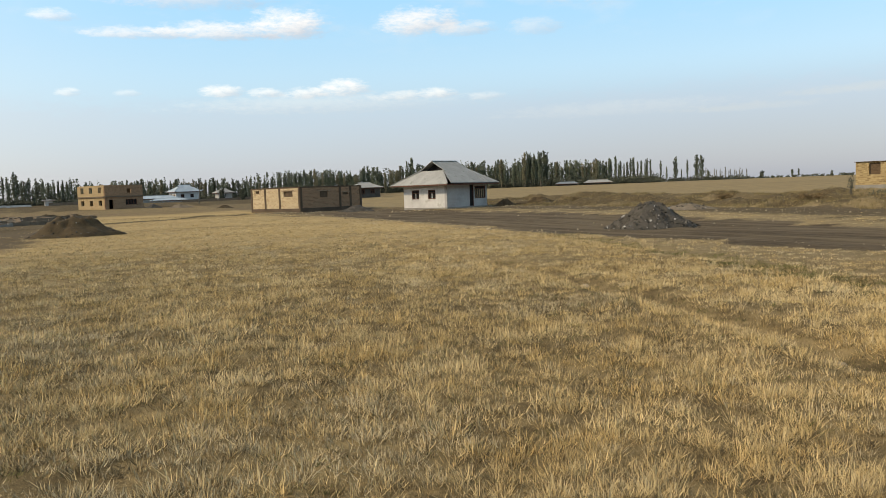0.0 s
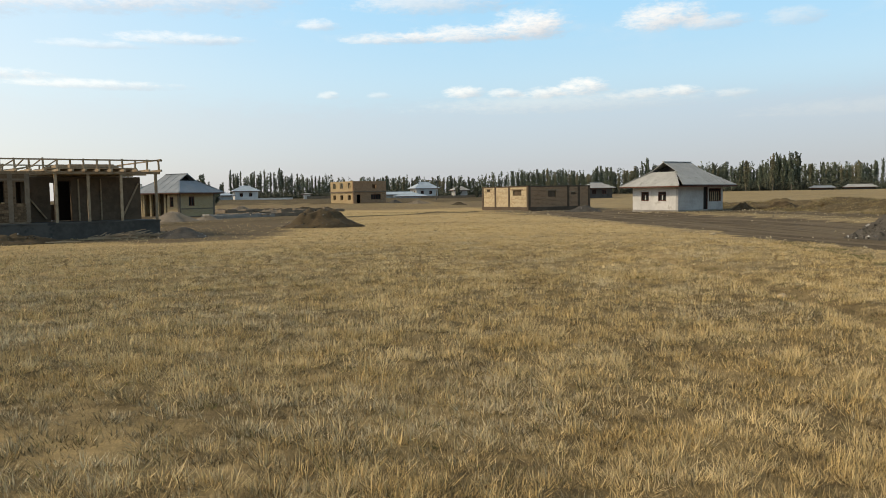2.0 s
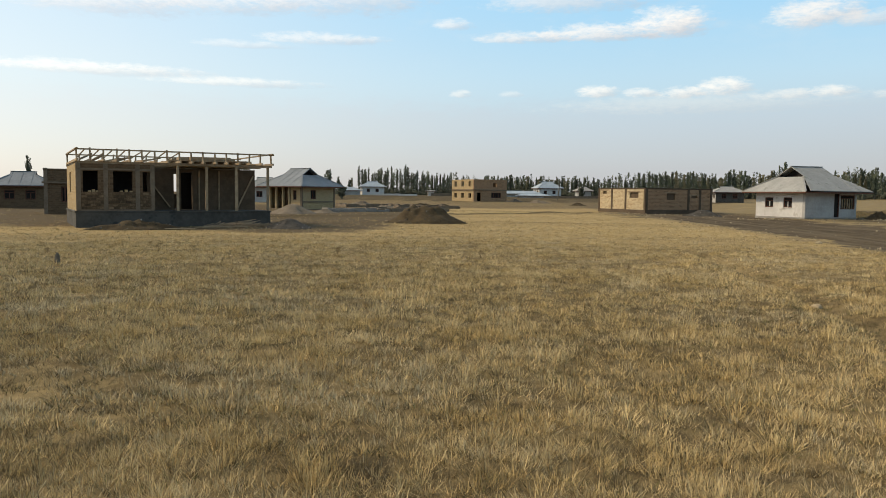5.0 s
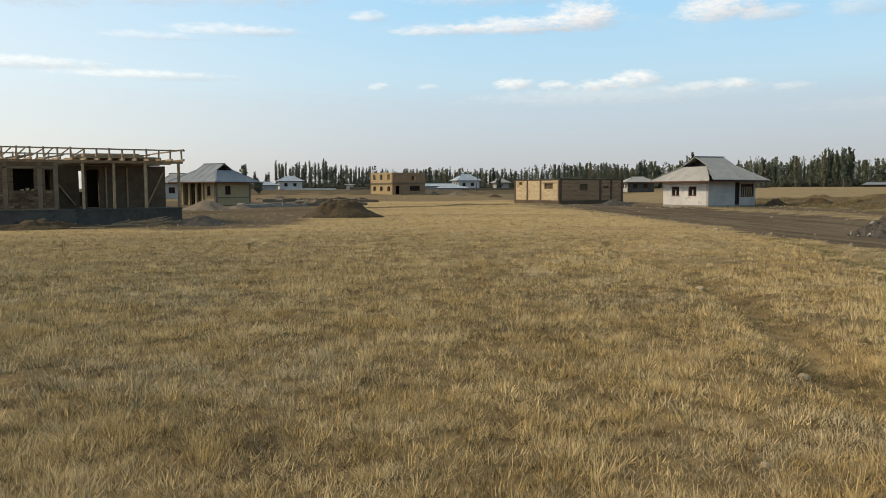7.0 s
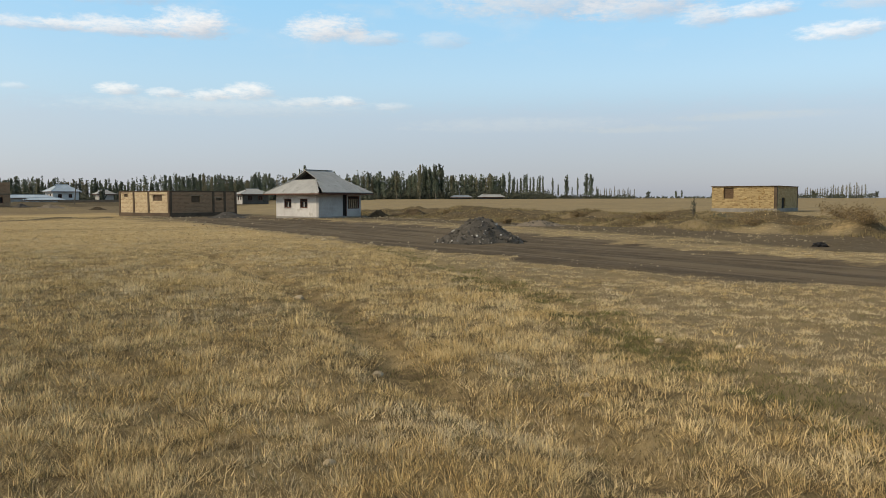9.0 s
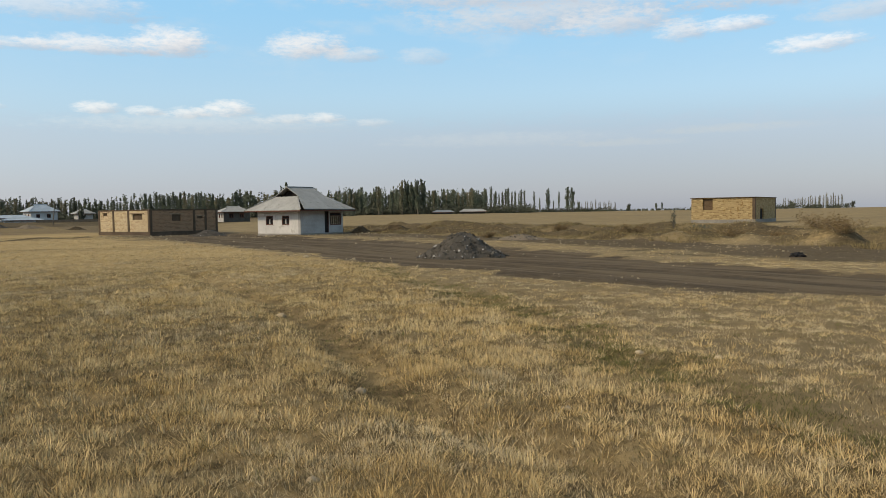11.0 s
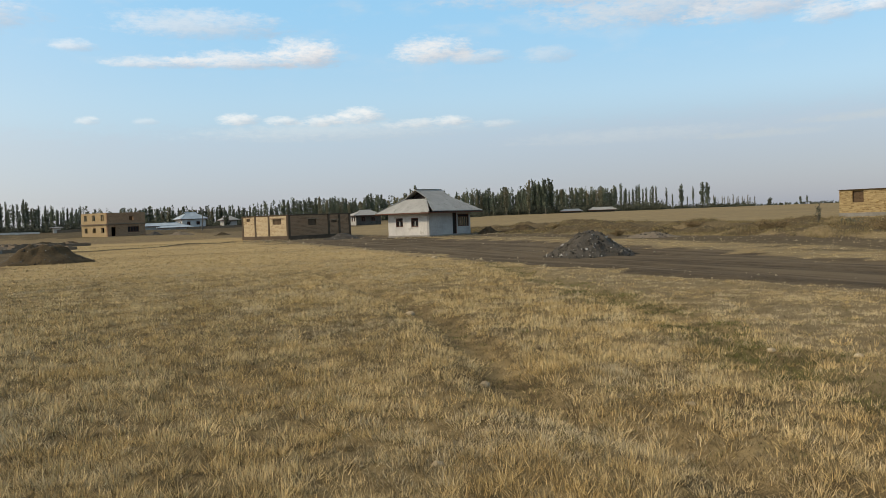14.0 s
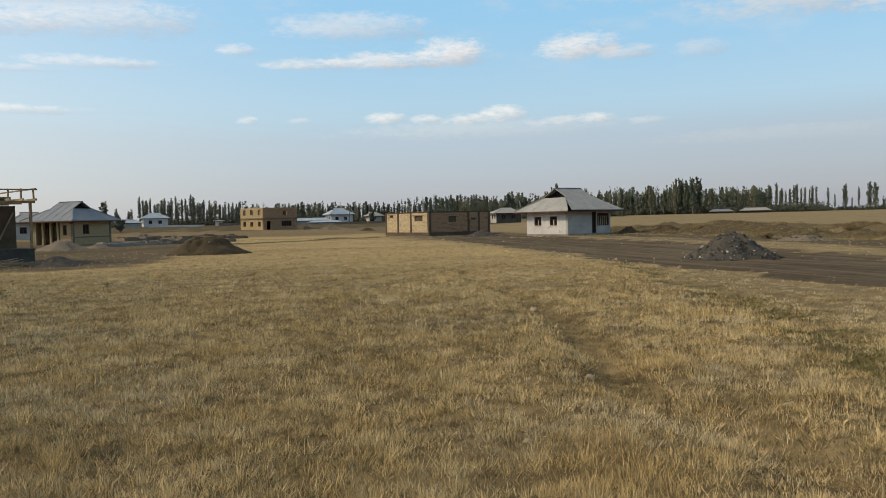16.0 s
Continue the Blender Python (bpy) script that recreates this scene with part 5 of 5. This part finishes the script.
def tree_kinds():
    """A few trees of each kind at one metre scale of ten, to be copied along the rows."""
    for kind, n, wide, leaves, size, leafm in (("poplar", 6, 0.78, 1300, 0.30, LEAF), ("gold_poplar", 4, 0.78, 1150, 0.30, LEAF_GOLD),
                                               ("thin_poplar", 4, 0.58, 850, 0.27, LEAF), ("bare_poplar", 3, 0.75, 420, 0.26, LEAF_GOLD), ("broad_tree", 3, 3.0, 1300, 0.55, BUSH)):
        TREES[kind] = []
        for i in range(n):
            tall = 10.0 if kind != "broad_tree" else 7.0
            me = crown_mesh("poplar" if "poplar" in kind else "broad", 50 + 7 * i + len(kind), tall, wide, leaves, size)
            me.materials.append(leafm)
            tk = trunk_mesh(tall, 0.16, i + len(kind), 10 if kind == "bare_poplar" else 6)
            TREES[kind].append((tall, tk, me))


def plant(kind, az, r, tall, rnd, label, girth=1.0):
    h, tk, cr = rnd.choice(TREES[kind])
    p = at_ground(az, r)
    e = new("tree")
    k = tall / h
    e.matrix_world = Matrix.Translation(p) @ Matrix.Rotation(rnd.uniform(0, 6.28), 4, "Z") @ Matrix.Diagonal((k * girth, k * girth, k, 1))
    tagged(e, label, "tree", "trees of the windbreak")
    for n, me in (("trunk", tk), ("crown", cr)):
        o = new(n, me)
        o.parent = e


POPLAR = "tall narrow green poplar in the distant windbreak"
GOLD = "tall narrow poplar turning yellow in the distant windbreak"
THIN = "slender poplar with thinning leaves"
BARE = "slender poplar nearly bare of leaves"
BROAD = "dark broad-crowned tree beside the village"
tree_kinds()
tr = random.Random(77)
# bearing from, to, distance, height in metres, how many, share of gold, kind
ROWS = [
    (-9.6, -5.6, 292, 10.2, 22, 0.15, "thin_poplar"), (-5.6, -2.3, 292, 8.2, 22, 0.2, "thin_poplar"), (-2.3, 3.4, 300, 7.4, 32, 0.25, "poplar"),
    (3.4, 8.0, 290, 7.0, 30, 0.25, "poplar"), (8.0, 10.2, 250, 5.8, 12, 0.2, "poplar"), (10.4, 11.5, 232, 9.4, 4, 0.0, "poplar"),
    (11.6, 18.4, 262, 8.4, 44, 0.2, "poplar"), (18.6, 24.6, 285, 9.6, 32, 0.35, "poplar"), (24.6, 28.0, 305, 10.6, 20, 0.35, "poplar"),
    (28.0, 30.3, 305, 13.2, 13, 0.2, "poplar"), (30.5, 34.8, 320, 9.6, 30, 0.45, "poplar"), (34.9, 37.6, 330, 10.8, 13, 0.2, "thin_poplar"),
    (41.2, 44.0, 420, 6.2, 16, 0.5, "bare_poplar"), (55.0, 58.6, 430, 8.6, 26, 0.5, "bare_poplar"), (-13.0, -9.6, 280, 6.0, 9, 0.3, "poplar"),
]
for a0, a1, r, tall, n, gold, kind in ROWS:
    n = max(2, int(n * 0.95))
    for i in range(n):
        az = a0 + (a1 - a0) * (i + tr.uniform(0.1, 0.9)) / n
        k = "gold_poplar" if tr.random() < gold and kind == "poplar" else kind
        label = {"poplar": POPLAR, "gold_poplar": GOLD, "thin_poplar": THIN, "bare_poplar": BARE}[k]
        ramp = 0.6 + 0.4 * (i / n) if a0 == 55.0 else 1.0
        plant(k, az, r + tr.uniform(-12, 22), tall * tr.uniform(0.72, 1.06) * ramp, tr, label, tr.uniform(0.9, 1.35))
for az, r, tall, kind, g in [(38.2, 345, 9.0, "thin_poplar", 1.0), (38.6, 345, 6.5, "thin_poplar", 1.0), (39.2, 345, 10.2, "poplar", 1.3), (40.0, 345, 9.2, "thin_poplar", 1.0),
                             (40.6, 345, 10.6, "poplar", 1.3), (40.95, 345, 10.3, "poplar", 1.3), (39.6, 345, 5.0, "thin_poplar", 1.1), (41.4, 350, 4.0, "poplar", 1.6),
                             (20.2, 255, 11.0, "poplar", 1.0), (19.9, 255, 10.0, "thin_poplar", 1.0), (-31.2, 200, 8.8, "poplar", 1.0), (44.9, 420, 3.6, "broad_tree", 0.8),
                             (46.8, 430, 4.0, "poplar", 1.8), (47.2, 430, 4.3, "poplar", 1.6), (49.2, 450, 2.8, "broad_tree", 0.6), (59.2, 430, 3.2, "broad_tree", 0.9),
                             (-11.7, 165, 6.6, "poplar", 1.5), (-10.7, 190, 3.6, "broad_tree", 0.9), (6.7, 238, 3.4, "broad_tree", 0.7), (8.1, 230, 3.2, "broad_tree", 0.8),
                             (17.2, 205, 2.8, "broad_tree", 0.8), (31.9, 318, 3.6, "broad_tree", 1.0), (55.6, 420, 3.4, "broad_tree", 1.2), (0.8, 258, 3.0, "broad_tree", 0.9)]:
    label = {"poplar": POPLAR, "thin_poplar": THIN, "broad_tree": BROAD}[kind]
    plant(kind, az, r, tall, tr, label, g)


def hedge_stuff(name, label, spans, material, seed, leaf=0.5, slim=0.0):
    """Uncountable scrub: ragged clumps of leaves along bearings."""
    rng = np.random.default_rng(seed)
    verts, faces = [], []
    for a0, a1, r, tall, per in spans:
        n = int((a1 - a0) * per)
        for _ in range(n):
            p = pol(rng.uniform(a0, a1), r + rng.uniform(-8, 8))
            base, hh = hz(p), tall * rng.uniform(0.35, 1.1)
            for _ in range(90 if slim else 26):
                k = rng.random() ** 0.9 if slim else min(abs(rng.normal(0.45, 0.3)), 1.0)
                w = hh * (slim * (1.15 - k) if slim else 0.35)
                c = np.array([p.x, p.y, base]) + (rng.normal(0, w), rng.normal(0, w), k * hh)
                u, v = rng.normal(0, 1, 3), rng.normal(0, 1, 3)
                u, v = u / np.linalg.norm(u), v / np.linalg.norm(v)
                f = leaf * rng.uniform(0.4, 1.2)
                k = len(verts)
                verts += [tuple(c - u * f), tuple(c + v * f), tuple(c + u * f)]
                faces.append((k, k + 1, k + 2))
    me = bpy.data.meshes.new(name)
    me.from_pydata(verts, [], faces)
    me.materials.append(material)
    return tagged(new(name, me), label, "scrub", kind="stuff")


hedge_stuff("far_scrub", "dark scrub along the foot of the poplar rows", [
    (-13, 11, 285, 2.6, 26), (11, 25, 275, 3.4, 34), (25, 38, 312, 3.8, 40), (38, 44, 350, 1.8, 22), (44, 52, 430, 1.2, 10), (54.5, 59, 420, 2.6, 20)], BUSH, 5)
hedge_stuff("far_woods", "hazy poplar woods behind the first rows", [
    (-9.5, -2.3, 320, 9.0, 13), (-2.3, 8, 318, 7.6, 17), (8, 24, 305, 9.0, 15), (24, 30.4, 335, 11.0, 26), (30.4, 34.6, 335, 10.0, 22)], LEAF, 6, 0.42, 0.075)


# ---- grass ----
def blade_mesh(name, pts, tall, width, lean, rng, plain=False, tone=None, aim=None):
    """One thin bent blade a point, as two triangles that share an edge."""
    n = len(pts)
    a = rng.uniform(0, 2 * np.pi, n)
    side = np.stack([np.cos(a), np.sin(a), 0 * a], 1) * (width / 2)[:, None]
    b = rng.uniform(0, 2 * np.pi, n) if aim is None else aim
    out = np.stack([np.cos(b), np.sin(b), 0 * b], 1) * (lean * tall)[:, None]
    up = np.array([0, 0, 1.0])
    mid = pts + out * 0.35 + up * (tall * 0.6)[:, None]
    tip = pts + out + up * (tall * np.sqrt(np.clip(1 - lean ** 2, 0.05, 1)))[:, None]
    low = pts - up * 0.02
    verts = np.stack([low - side, low + side, mid + side * 0.8, tip], 1).reshape(-1, 3)
    if plain:
        verts = np.stack([low - side, low + side, tip], 1).reshape(-1, 3)
    me = bpy.data.meshes.new(name)
    me.vertices.add(len(verts))
    me.vertices.foreach_set("co", verts.astype(np.float32).ravel())
    k = np.arange(n) * 4
    loops = np.arange(3 * n) if plain else np.stack([k, k + 1, k + 2, k, k + 2, k + 3], 1).ravel()
    me.loops.add(len(loops))
    me.loops.foreach_set("vertex_index", loops.astype(np.int32))
    me.polygons.add(len(loops) // 3)
    me.polygons.foreach_set("loop_start", (np.arange(len(loops) // 3) * 3).astype(np.int32))
    me.update(calc_edges=True)
    tone = rng.random(n) if tone is None else tone
    me.attributes.new("tone", "FLOAT", "POINT").data.foreach_set("value", np.repeat(tone, len(verts) // n).astype(np.float32))
    return me


def blade_mat(name, pale, gold, dark):
    m = bpy.data.materials.new(name)
    m.use_nodes = True
    t = Net(m.node_tree)
    bs = m.node_tree.nodes["Principled BSDF"]
    co = t.n("ShaderNodeTexCoord").outputs["Object"]
    isl = t.n("ShaderNodeNewGeometry").outputs["Random Per Island"]
    patch, wide = t.noise(co, 0.9, 4.0, 0.6), t.noise(co, 0.12, 3.0)
    col = t.mix(t.ramp(patch, 0.38, 0.62), gold, pale)
    col = t.mix(t.ramp(wide, 0.40, 0.66, 0.0, 0.45), col, gold)
    tone = t.n("ShaderNodeAttribute")
    tone.attribute_name = "tone"
    mixed = t.math("ADD", t.math("MULTIPLY", tone.outputs["Fac"], 0.75), t.math("MULTIPLY", isl, 0.25))
    col = t.mix(t.ramp(mixed, 0.10, 0.50, 0.95, 0.0), col, dark)
    col = t.mix(t.ramp(mixed, 0.65, 0.95, 0.0, 0.7), col, tuple(min(1.0, v * 1.3) for v in pale))
    t.put(bs.inputs["Base Color"], col)
    bs.inputs["Roughness"].default_value = 0.8
    bs.inputs["Specular IOR Level"].default_value = 0.1
    # thin blades pass light on, so they shade much like the sward as a whole
    mixn = t.n("ShaderNodeVectorMath", op="MULTIPLY_ADD")
    t.put(mixn.inputs[0], t.n("ShaderNodeNewGeometry").outputs["Normal"])
    mixn.inputs[1].default_value, mixn.inputs[2].default_value = (0.9, 0.9, 0.7), (0, 0, 0.38)
    unit = t.n("ShaderNodeVectorMath", op="NORMALIZE")
    t.put(unit.inputs[0], mixn.outputs[0])
    t.put(bs.inputs["Normal"], unit.outputs[0])
    return m


GRASS = blade_mat("dry_straw_blades", (0.61, 0.47, 0.25), (0.47, 0.33, 0.14), (0.095, 0.066, 0.031))
GREY_GRASS = blade_mat("bleached_grey_blades", (0.54, 0.44, 0.275), (0.36, 0.28, 0.155), (0.12, 0.09, 0.05))
GREEN = blade_mat("grey_green_weed", (0.15, 0.14, 0.048), (0.095, 0.09, 0.034), (0.045, 0.042, 0.018))
LITTER = blade_mat("withered_litter", (0.31, 0.235, 0.13), (0.19, 0.14, 0.072), (0.06, 0.044, 0.024))


def grow():
    """Tufts whose stems spread from one root, among lying litter, thinner and shorter where the ground is worn."""
    rng = np.random.default_rng(3)
    # distance from, to, tufts a square metre, blades a tuft, blade width
    bands = [(2.2, 6.0, 235, 26, 0.0060), (6.0, 11, 160, 22, 0.0084), (11, 19, 88, 18, 0.0115), (19, 34, 42, 13, 0.0145), (34, 62, 12, 8, 0.021), (62, 105, 2.5, 6, 0.04)]
    kinds = (("dry_grass", GRASS, "dry straw-coloured grass tufts covering the field", 0.055, 0.145), ("bleached_grass", GREY_GRASS, "short bleached grey grass tufts", 0.045, 0.105),
             ("green_weeds", GREEN, "low grey-green weeds among the dry grass", 0.035, 0.09), ("withered_litter", LITTER, "brown withered litter lying between the tufts", 0.04, 0.10))
    got = {k[0] + far: [] for k in kinds for far in ("", "_far")}
    for r0, r1, dens, per, wid in bands:
        n = int((r1 ** 2 - r0 ** 2) * math.radians(110) / 2 * dens)
        r = np.sqrt(rng.uniform(r0 ** 2, r1 ** 2, n))
        az = np.radians(rng.uniform(-38, 72, n))
        x, y = r * np.sin(az), r * np.cos(az)
        bare, road, spoil, grey, worn_dark = zone_values(x, y)
        small, mid, large = vnoise(x, y, 0.17, 3), vnoise(x, y, 0.6, 4), vnoise(x, y, 3.2, 5)
        patch = np.clip(0.6 * small + 0.3 * mid + 0.2 * large, -1, 1)
        track = np.exp(-((x - furrow_line(y)) / 0.25) ** 2) * smooth(45, 22, y) * smooth(4.0, 7.0, y)
        line = np.exp(-((x - green_line(y) - 0.3 * mid) / 0.6) ** 2) * smooth(40, 25, y) * (0.55 + 0.45 * np.sign(vnoise(x, y, 0.9, 8) + 0.5))
        p_keep = np.clip(0.80 + 0.6 * patch, 0.25, 1) * (1 - np.clip(bare * 1.15 - 0.05, 0, 0.97)) * (1 - np.clip(road * 1.3, 0, 1)) * (1 - 0.55 * spoil) * (1 - 0.3 * grey)
        keep = (rng.random(n) < p_keep) & (rng.random(n) > 0.35 * track)
        x, y, patch, mid, grey, track, line, large = (v[keep] for v in (x, y, patch, mid, grey, track, line, large))
        u = rng.random(len(x))
        green = u < 0.03 + 0.85 * line + 0.22 * track + 0.05 * np.clip(-patch, 0, 1)
        litter = ~green & (rng.random(len(x)) < np.clip(0.20 - 0.5 * patch + 0.6 * track, 0.04, 0.85))
        bleached = ~green & ~litter & (rng.random(len(x)) < np.clip(0.18 + 0.5 * grey + 0.75 * vnoise(x, y, 1.7, 9) * (vnoise(x, y, 1.7, 9) > 0.1), 0.06, 0.85))
        straw = ~green & ~litter & ~bleached
        for (name, _, _, lo, hi), sel in zip(kinds, (straw, bleached, green, litter)):
            m = int(sel.sum())
            if not m:
                continue
            flat = name in ("withered_litter", "green_weeds")
            tx, ty = np.repeat(x[sel], per), np.repeat(y[sel], per)
            size = np.repeat(rng.uniform(0.5, 1.3, m) * (1 + 0.5 * patch[sel]) * (1 - 0.55 * track[sel]) * (1 - 0.3 * grey[sel]), per)
            spread = 0.022 + 2.2 * wid + (0.02 if flat else 0.0)
            ox, oy = rng.normal(0, spread, m * per), rng.normal(0, spread, m * per)
            off = np.hypot(ox, oy) / spread
            aim = np.arctan2(oy, ox) + rng.normal(0, 0.7, m * per)
            lean = np.clip(0.12 + 0.33 * off + rng.normal(0, 0.18, m * per), 0, 0.95)
            lean = np.where(rng.random(m * per) < (0.8 if flat else 0.33), rng.uniform(0.8, 0.99, m * per), lean)
            bx, by = tx + ox, ty + oy
            tall = rng.uniform(lo, hi, m * per) * size * (0.84 if r0 < 19 else 0.8)
            tone = np.clip(np.repeat(0.50 + rng.normal(0, 0.18, m) + 0.38 * patch[sel], per) + rng.normal(0, 0.31, m * per), 0, 1)
            lift = rng.uniform(0, 0.03, m * per) * (lean > 0.8)
            got[name + ("_far" if r0 > 5 else "")].append((np.stack([bx, by, height(bx, by) + lift], 1), tall, wid * rng.uniform(0.6, 1.35, m * per), lean, tone, aim))
    for name, mt, label, _, _ in kinds:
        for far in ("", "_far"):
            pts, tall, wid, lean, tone, aim = (np.concatenate([g[i] for g in got[name + far]]) for i in range(6))
            me = blade_mesh(name, pts, tall, wid, lean, rng, True, tone, aim)
            me.materials.append(mt)
            tagged(new(name, me), label, "grass", kind="stuff")


BANK = blade_mat("olive_bank_grass", (0.25, 0.195, 0.095), (0.17, 0.132, 0.064), (0.07, 0.054, 0.027))


def bank_grass():
    """Taller dry clumps on the spoil banks beyond the road."""
    rng = np.random.default_rng(9)
    n, per = 16000, 12
    x, y = rng.uniform(40, 68, n), rng.uniform(14, 104, n)
    patch = wave(x, y, 1.3, 41) * 0.6 + wave(x, y, 3.4, 42) * 0.6
    keep = patch + rng.normal(0, 0.2, n) > 0.05
    x, y, patch = x[keep], y[keep], patch[keep]
    bx, by = np.repeat(x, per) + rng.normal(0, 0.16, len(x) * per), np.repeat(y, per) + rng.normal(0, 0.16, len(x) * per)
    tall = rng.uniform(0.10, 0.30, len(bx)) * np.repeat(0.6 + np.clip(patch, 0, 1), per)
    me = blade_mesh("bank_grass", np.stack([bx, by, height(bx, by)], 1), tall, rng.uniform(0.02, 0.04, len(bx)), np.clip(np.abs(rng.normal(0.35, 0.3, len(bx))), 0, 0.95), rng, True)
    me.materials.append(BANK)
    tagged(new("bank_grass", me), "olive-brown dry grass clumps on the ditch banks", "grass", kind="stuff")


grow()
bank_grass()


def weeds():
    """Dark dry weed stalks that stand over the grass."""
    rnd = random.Random(21)
    bm = bmesh.new()
    for _ in range(30):
        az, r = rnd.uniform(-36, 40), rnd.choice((rnd.uniform(6, 30), rnd.uniform(12, 34)))
        p = pol(az, r)
        if p.x > 14:
            continue
        z = hz(p)
        k = rnd.uniform(0.10, 0.26)
        w = 0.0025 + r * 0.00012
        for _ in range(rnd.randint(2, 5)):
            a, l = rnd.uniform(0, 6.28), rnd.uniform(0.1, 0.5)
            q = Vector((p.x + math.cos(a) * l * k, p.y + math.sin(a) * l * k, z + k * rnd.uniform(0.6, 1)))
            beam(bm, (p.x, p.y, z - 0.02), q, w)
            for _ in range(4):
                s = q + Vector((rnd.uniform(-1, 1), rnd.uniform(-1, 1), rnd.uniform(-0.6, 0.4))) * 0.05
                beam(bm, s, s + Vector((0, 0, 0.025 + w)), w * 1.6)
    ob = mesh_ob("weed_stalks", bm, DRY)
    tagged(ob, "dark dry weed stalks standing over the grass", "weeds", kind="stuff")


weeds()


def shrub(az, r, tall, wide, label, material, seed, n=260, leaf=0.09):
    s = thing("dry_shrub", label, "shrub", at_ground(az, r), az, "roadside shrubs")
    rnd = random.Random(seed)
    st, lv = bmesh.new(), bmesh.new()
    for _ in range(14):
        a = rnd.uniform(0, 6.28)
        tip = Vector((math.cos(a) * wide * rnd.uniform(0.2, 1), math.sin(a) * wide * rnd.uniform(0.2, 1), tall * rnd.uniform(0.5, 1)))
        beam(st, (0, 0, -0.05), tip, 0.012)
        for _ in range(n // 14):
            c = tip * rnd.uniform(0.3, 1.05) + Vector((rnd.gauss(0, 0.12), rnd.gauss(0, 0.12), rnd.gauss(0, 0.1))) * wide
            if c.z < 0.02:
                continue
            u, v = Vector((rnd.gauss(0, 1), rnd.gauss(0, 1), rnd.gauss(0, 1))).normalized() * leaf, Vector((rnd.gauss(0, 1), rnd.gauss(0, 1), rnd.gauss(0, 1))).normalized() * leaf
            lv.faces.new([lv.verts.new(c - u), lv.verts.new(c + v), lv.verts.new(c + u)])
    part("stalk_frame", st, BARK, s)
    part("foliage", lv, material, s)


shrub(48.3, 72, 1.9, 0.45, "tall thin dry weed with a few dark leaf clumps", BUSH, 3, 60, 0.12)
shrub(50.1, 74, 0.45, 1.2, "low dark dry shrub on the spoil bank", BUSH, 4, 200, 0.1)
for i, (az, r, t, wd) in enumerate([(35.2, 66, 0.5, 0.8), (40.5, 70, 0.6, 1.2), (45.5, 62, 0.6, 1.4), (52.2, 60, 0.8, 1.6), (53.6, 58, 0.8, 1.5), (55.2, 58, 0.7, 1.2), (57.8, 52, 0.9, 1.8), (59.0, 50, 0.9, 1.6), (30.5, 92, 0.7, 1.4), (49.0, 60, 0.5, 1.5)]):
    shrub(az, r, t, wd, "brown dry grass clump growing on the ditch bank", DRY, 40 + i, 1900, 0.05)
